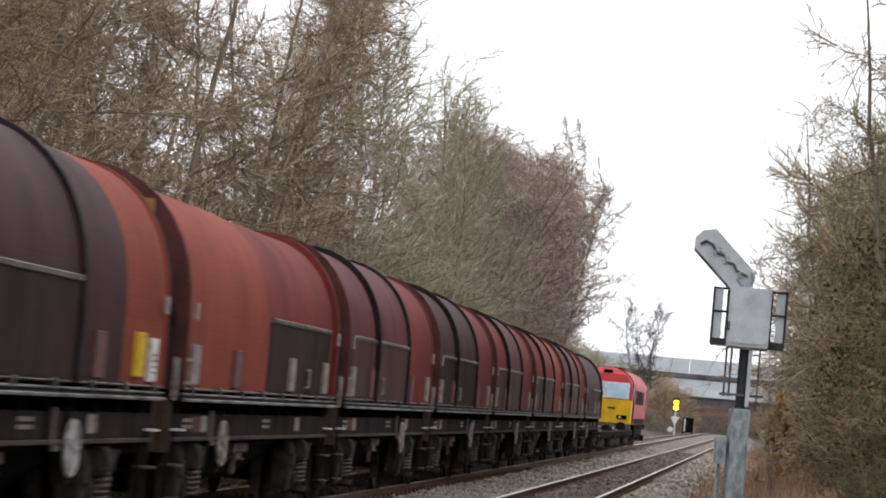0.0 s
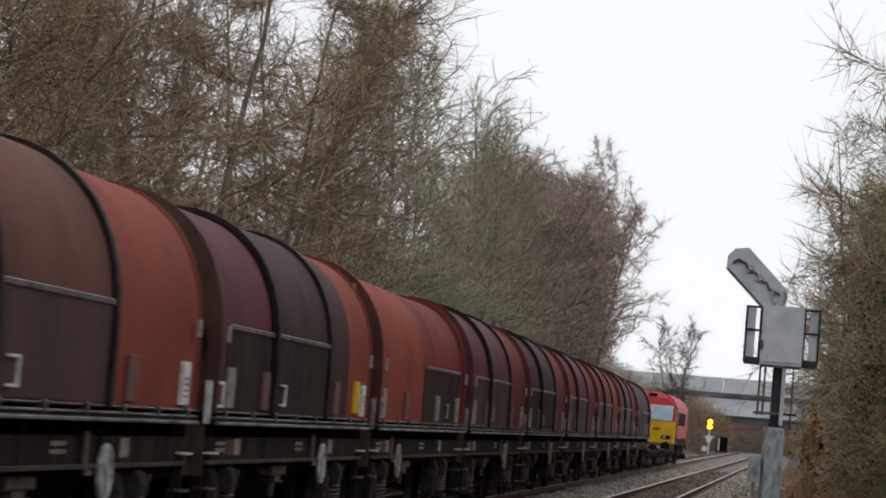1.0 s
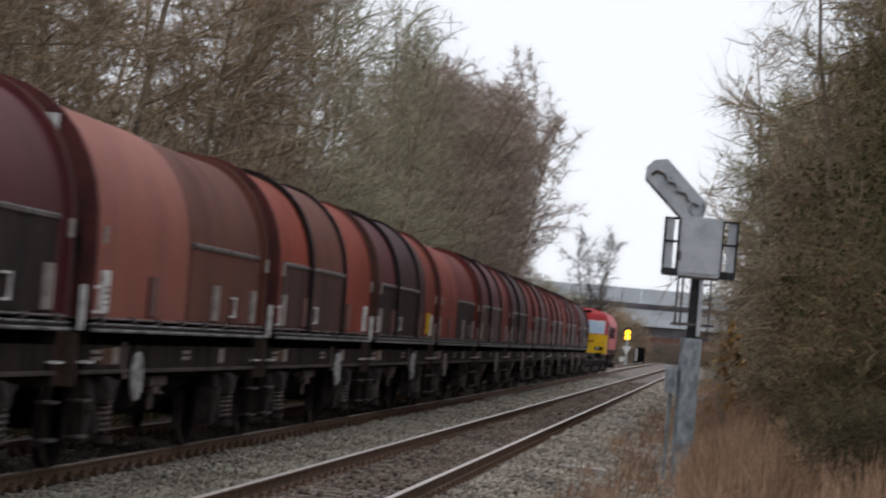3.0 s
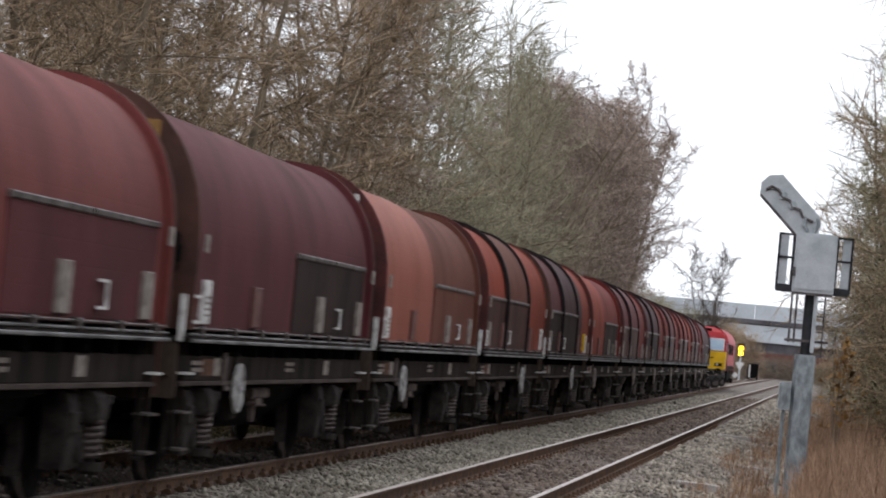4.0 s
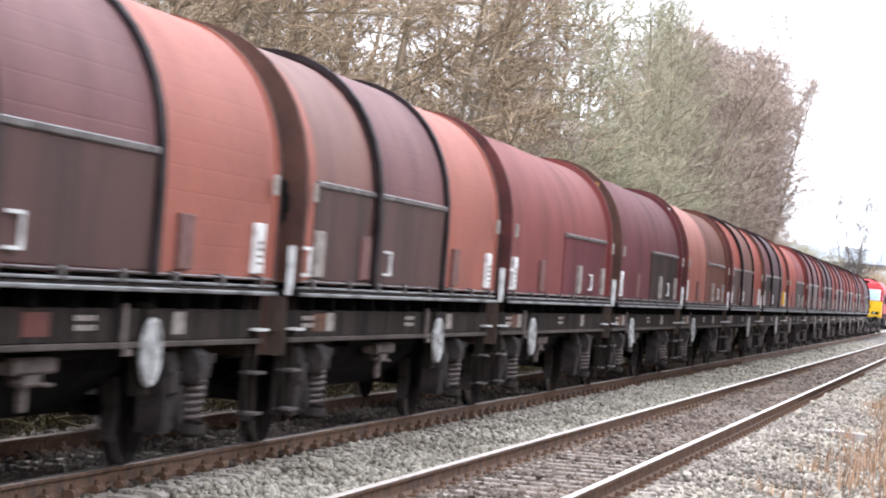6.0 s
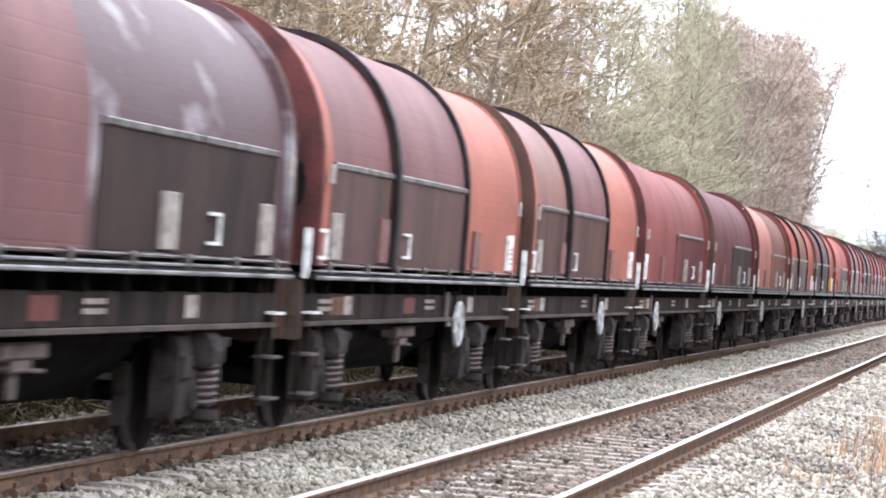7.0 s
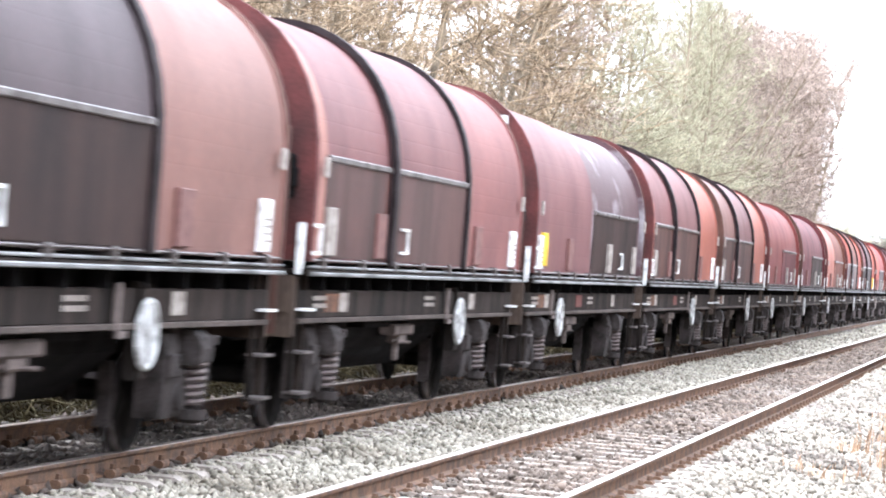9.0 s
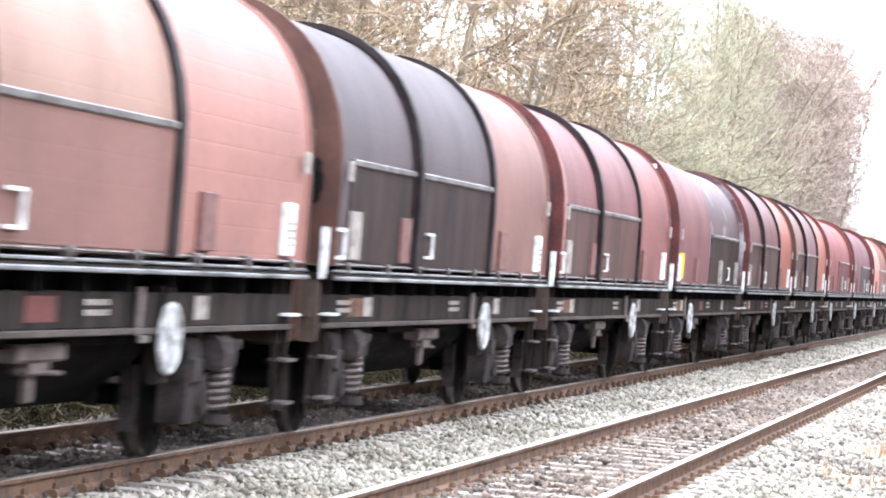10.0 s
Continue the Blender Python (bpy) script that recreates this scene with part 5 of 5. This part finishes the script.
def thing_arm(s):
    """The slanted lamp arm of the route indicator: a long case with cut corners, conduit and foot."""
    length, w = 1.14, 0.24
    out = [(-w, 0.09), (-0.09, 0.0), (0.09, 0.0), (w, 0.09), (w, length - 0.13), (0.07, length), (-0.09, length), (-w, length - 0.13)]
    g = Geo().sweep(out, -0.07, 0.08)
    arm = part("route_indicator", g, SIGNAL_GREY, s, "pale slanted route indicator arm")
    arm.matrix_basis = pose(-0.05, 0.0, 4.28, 0, -46, 0)
    line = [(0.1, 0.12), (0.03, 0.3), (0.07, 0.4), (0.0, 0.52), (0.05, 0.62), (-0.01, 0.74), (0.03, 0.86), (-0.02, 0.98), (-0.12, 1.0)]
    k = Geo().pipe([(x, -0.1, z) for x, z in line], 0.024)
    part("conduit", k, GREY_BAR, arm, "bent grey cable conduit")
    part("clamp", Geo().box(-0.04, 0.1, -0.12, -0.07, 0.5, 0.58, 0.01).box(-0.05, 0.09, -0.12, -0.07, 0.72, 0.78, 0.01), POST_GREY, arm)
    part("rim", Geo().box(-w - 0.012, -w + 0.02, -0.085, 0.09, 0.1, length - 0.14), GREY_BAR, arm, "darker lower edge")
    for x in (-1, 1):
        leg = Geo().pipe([(-0.09 + x * 0.05, -0.11, 4.24), (-0.09 + x * 0.06, -0.11, 4.3), (-0.09 + x * 0.12, -0.11, 4.38), (-0.09 + x * 0.1, -0.11, 4.5)], 0.028)
        part("yoke_leg", leg, POST_GREY, s, "bent leg of the forked bracket")
    part("foot", Geo().box(-0.16, 0.04, -0.05, 0.05, 4.24, 4.42, 0.02), SIGNAL_GREY, s)
    return arm


# ---- far signal, bridge and what stands by the line in the distance ----
def build_far_signal():
    s = thing("railway_signal", "distant railway signal showing an amber light above a white triangle", "railway signal", at=pose(-9.75, 330, -0.4))
    part("post", Geo().tube((0, 0, 0), (0, 0, 3.6), 0.1, 10), SIGNAL_GREY, s)
    part("head", Geo().box(-0.35, 0.35, 0.0, 0.25, 2.8, 4.3, 0.05), DARK_STEEL, s)
    for z in (3.22, 3.78):
        part("lens", Geo().lathe((0, -0.05, z), (0, 0.02, z), ((0, 0.28), (1, 0.3)), 16), AMBER, s, "lit amber lamp")
    t = Geo().add([(-0.5, 0, 0.9 + 1.1), (0.5, 0, 2.0), (0, 0, 1.0), (-0.5, 0.05, 2.0), (0.5, 0.05, 2.0), (0, 0.05, 1.0)], [(0, 2, 1), (3, 4, 5), (0, 1, 4, 3), (1, 2, 5, 4), (2, 0, 3, 5)])
    part("triangle_sign", t, WHITE, s).matrix_basis = pose(0, -0.15, 0.25)
    part("round_sign", Geo().lathe((-0.45, -0.15, 0.8), (-0.45, -0.1, 0.8), ((0, 0.3), (1, 0.3)), 14), WHITE, s)
    return s


def build_hut():
    h = thing("trackside_cabinet", "dark trackside cabinet with one white edge", "cabinet", at=pose(-9.75, 388, -0.5))
    part("case", Geo().box(-0.7, 0.7, -0.5, 0.8, 0, 2.3, 0.05), BLACK, h)
    part("roof", Geo().box(-0.75, 0.75, -0.55, 0.85, 2.3, 2.38, 0.02), DARK_STEEL, h)
    part("white_edge", Geo().box(-0.5, -0.3, -0.53, -0.5, 0.6, 2.2), WHITE, h)
    return h


def build_bridge():
    b = thing("bridge", "pale clad bridge over the railway on dark girders", "bridge", at=pose(-6, 420, 0))
    for i in range(12):
        part("parapet_panel", Geo().box(-30 + i * 5.02, -25 + i * 5.02 - 0.04, -1.5, -1.3, 8.0, 10.1, 0.02), BRIDGE, b)
    part("deck", Geo().box(-30.5, 30.5, -1.3, 3.0, 7.3, 8.0), BRIDGE_DARK, b)
    part("girder", Geo().box(-30.5, 30.5, -1.6, -1.3, 7.4, 8.0, 0.04), BRIDGE_DARK, b)
    for x in (-28, 28):
        part("abutment", Geo().box(x - 3, x + 3, -1.6, 3.0, -0.6, 7.4), CONCRETE, b)
    return b


def build_far_building():
    b = thing("low_building", "far low brick building with a pale roof", "building", at=pose(-4, 470, -0.4))
    part("wall", Geo().box(-14, 14, 0, 12, 0, 4.1), BRICK, b)
    part("upper_wall", Geo().box(-14, 14, 0.2, 12, 4.1, 5.7), BRIDGE_DARK, b)
    part("roof", Geo().sweep([(-14.5, 5.7), (14.5, 5.7), (12, 6.9), (-12, 6.9)], -0.5, 12.5), BRIDGE, b)
    for x in (-10, -5, 0, 5, 10):
        part("window", Geo().box(x - 0.9, x + 0.9, -0.06, 0.0, 1.2, 2.6), DARK_STEEL, b)
    return b


def build_warehouse():
    b = thing("warehouse", "large pale grey clad warehouse behind the bridge", "building", at=pose(2, 530, -0.4))
    part("wall", Geo().box(-40, 40, 0, 30, 0, 9.4), BRIDGE, b)
    part("roof", Geo().sweep([(-41, 9.4), (41, 9.4), (0, 10.2)], -0.5, 30.5), GREY_BAR, b)
    return b


# ---- the place ----
build_ground()
TRACK_1 = build_track("track_1", NEAR_TRACK, "near railway track of rusty rails on ballast")
TRACK_2 = build_track("track_2", TRAIN_TRACK, "railway track under the freight train")
WAGON = wagon_meshes()
WAGONS = {}
# From place 1 on, white fittings take PALE: shade put into their colour.
for place, (style, a, b, c, panel, end, label) in TRAIN.items():
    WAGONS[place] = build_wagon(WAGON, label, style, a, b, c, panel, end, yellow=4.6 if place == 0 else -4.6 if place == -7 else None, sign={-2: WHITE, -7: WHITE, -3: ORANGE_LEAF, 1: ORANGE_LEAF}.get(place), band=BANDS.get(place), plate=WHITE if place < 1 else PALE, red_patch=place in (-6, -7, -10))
FLATS = {k: build_flat(WAGON) for k in (8, 9)}
LOCO = build_loco()
build_signal()
build_far_signal()
build_hut()
build_bridge()
build_far_building()
build_warehouse()
build_trees()
build_thicket("left_thicket", "dense brown twiggy undergrowth behind the train", TWIG_BROWN, 60000, -20.0, -14.5, 44, 155, 7.0, 21, 0.5)
build_thicket("green_thicket", "mossy green twiggy undergrowth below the open trees", TWIG_GREEN, 30000, -20.0, -14.5, 100, 155, 8.5, 28, 0.6)
# Added as a dark backing for the shaded gaps beneath the wagons.
build_thicket("dark_backing_brambles", "dark low brambles added beyond the train to darken the view under it", BRAMBLE, 60000, -13.5, -10.2, 6, 130, 1.9, 29, 0.8)
build_thicket("far_left_thicket", "dense reddish twiggy wood along the line", TWIG_RED, 50000, -20.0, -14.8, 150, 232, 15.5, 22, 0.8)
build_thicket("right_thicket", "dense olive-brown bramble undergrowth on the bank", OLIVE_TWIG, 62000, 1.9, 8.0, 58, 125, 7.0, 23, 0.38)
# Added out of view to keep low sky light off the wagon sides.
build_thicket("light_blocking_thicket", "unseen bramble and hawthorn hedge added to cut side light on the train", BRAMBLE, 60000, 6.0, 10.0, -45, 40, 6.0, 27, 1.3)
build_thicket("low_brambles", "low dark brambles at the foot of the bank", BRAMBLE, 26000, 1.3, 5.0, 34, 62, 1.7, 26, 0.3)
build_leaves("bramble_leaves", "withered green bramble and ivy leaves on the bank", IVY, 20000, 1.6, 7.5, 56, 110, 0.3, 6.5, 0.06, 31)
build_leaves("brown_leaves", "withered brown leaves in the brambles", WITHERED, 9000, 1.4, 7.5, 40, 100, 0.1, 4.0, 0.05, 32)
build_thicket("far_thicket", "low brown scrub beyond the line", PURPLE_GREY, 9000, -30.0, -10.6, 340, 420, 3.0, 24)
build_thicket("end_scrub", "brown scrub where the line curves out of sight", PURPLE_GREY, 14000, -30.0, 10.0, 442, 458, 4.2, 25)
build_slab(-2.2, 76, 12, 0.8, 0.5, "pale concrete slab lying by the track")
build_slab(-1.85, 46.3, -8, 0.65, 0.4, "pale broken concrete slab in the ballast")
build_slab(-1.2, 58, 20, 0.5, 0.4, "small pale concrete slab by the grass")
build_blades("dry_grass", "reddish-brown dry trackside grass", GRASS, 15000, -0.75, 2.2, 24, 84, 0.4, 1.1, 11, 0.9)
build_blades("sparse_grass", "thin dry grass creeping over the stony cess", GRASS, 3500, -1.9, -0.5, 30, 120, 0.15, 0.5, 13)
build_blades("far_dry_grass", "dry grass verge beside the railway", GRASS, 5000, -0.9, 3.4, 78, 180, 0.4, 0.9, 12)
build_stones("six_foot_ballast", "pale grey loose ballast between the tracks", STONE, -6.55, -4.85, 14, 74, 215, 0.036, 0.35)
build_stones("shoulder_ballast", "brownish grey loose ballast beside the track", CESS_STONE, -3.0, -0.2, 20, 76, 155, 0.036, 0.35)
build_stones("near_track_ballast", "brown oily ballast between the rails", BROWN_STONE, -4.6, -3.27, 14, 72, 180, 0.034, 0.45)
build_stones("far_six_foot_ballast", "pale grey loose ballast between the distant tracks", STONE, -6.55, -4.85, 56, 170, 48, 0.05, 0.4)
build_stones("far_shoulder_ballast", "brownish grey loose ballast beside the distant track", CESS_STONE, -3.0, -0.4, 56, 170, 36, 0.05, 0.4)
build_stones("far_track_ballast", "brown oily ballast between the distant rails", BROWN_STONE, -4.6, -3.27, 55, 160, 45, 0.048, 0.45)
build_stones("train_track_ballast", "dark ballast under the train", DARK_STONE, -9.3, -6.6, 12, 75, 130, 0.045, 0.4)
build_sleepers(TRACK_1, NEAR_TRACK, 12.0, 140)
build_sleepers(TRACK_2, TRAIN_TRACK, 12.0, 100)


def motions():
    """The train rolls away along its track, its wheels turning."""
    def on_line(y):
        return pose(TRAIN_TRACK + bend(y), y, 0, 0, 0, 0.183 * min(1.0, max(0.0, (y - 50.0) / 20.0)))
    for k, w in WAGONS.items():
        walk(w, [(t, on_line(y + k * PITCH + LEAD)) for t, y in RUN])
    for k, w in FLATS.items():
        walk(w, [(t, on_line(y + 8 * PITCH - 0.4 + (k - 7.5) * FLAT_PITCH)) for t, y in RUN])
    walk(LOCO, [(t, on_line(y + 8 * PITCH - 0.4 + 2 * FLAT_PITCH)) for t, y in RUN])
    for w, a in WHEELSETS:
        walk(w, [(i / 30, pose(0, a, 0.46) @ Matrix.Rotation(-(train_place(i / 30) - train_place(0)) / 0.46, 4, "X")) for i in range(0, 301)])


motions()
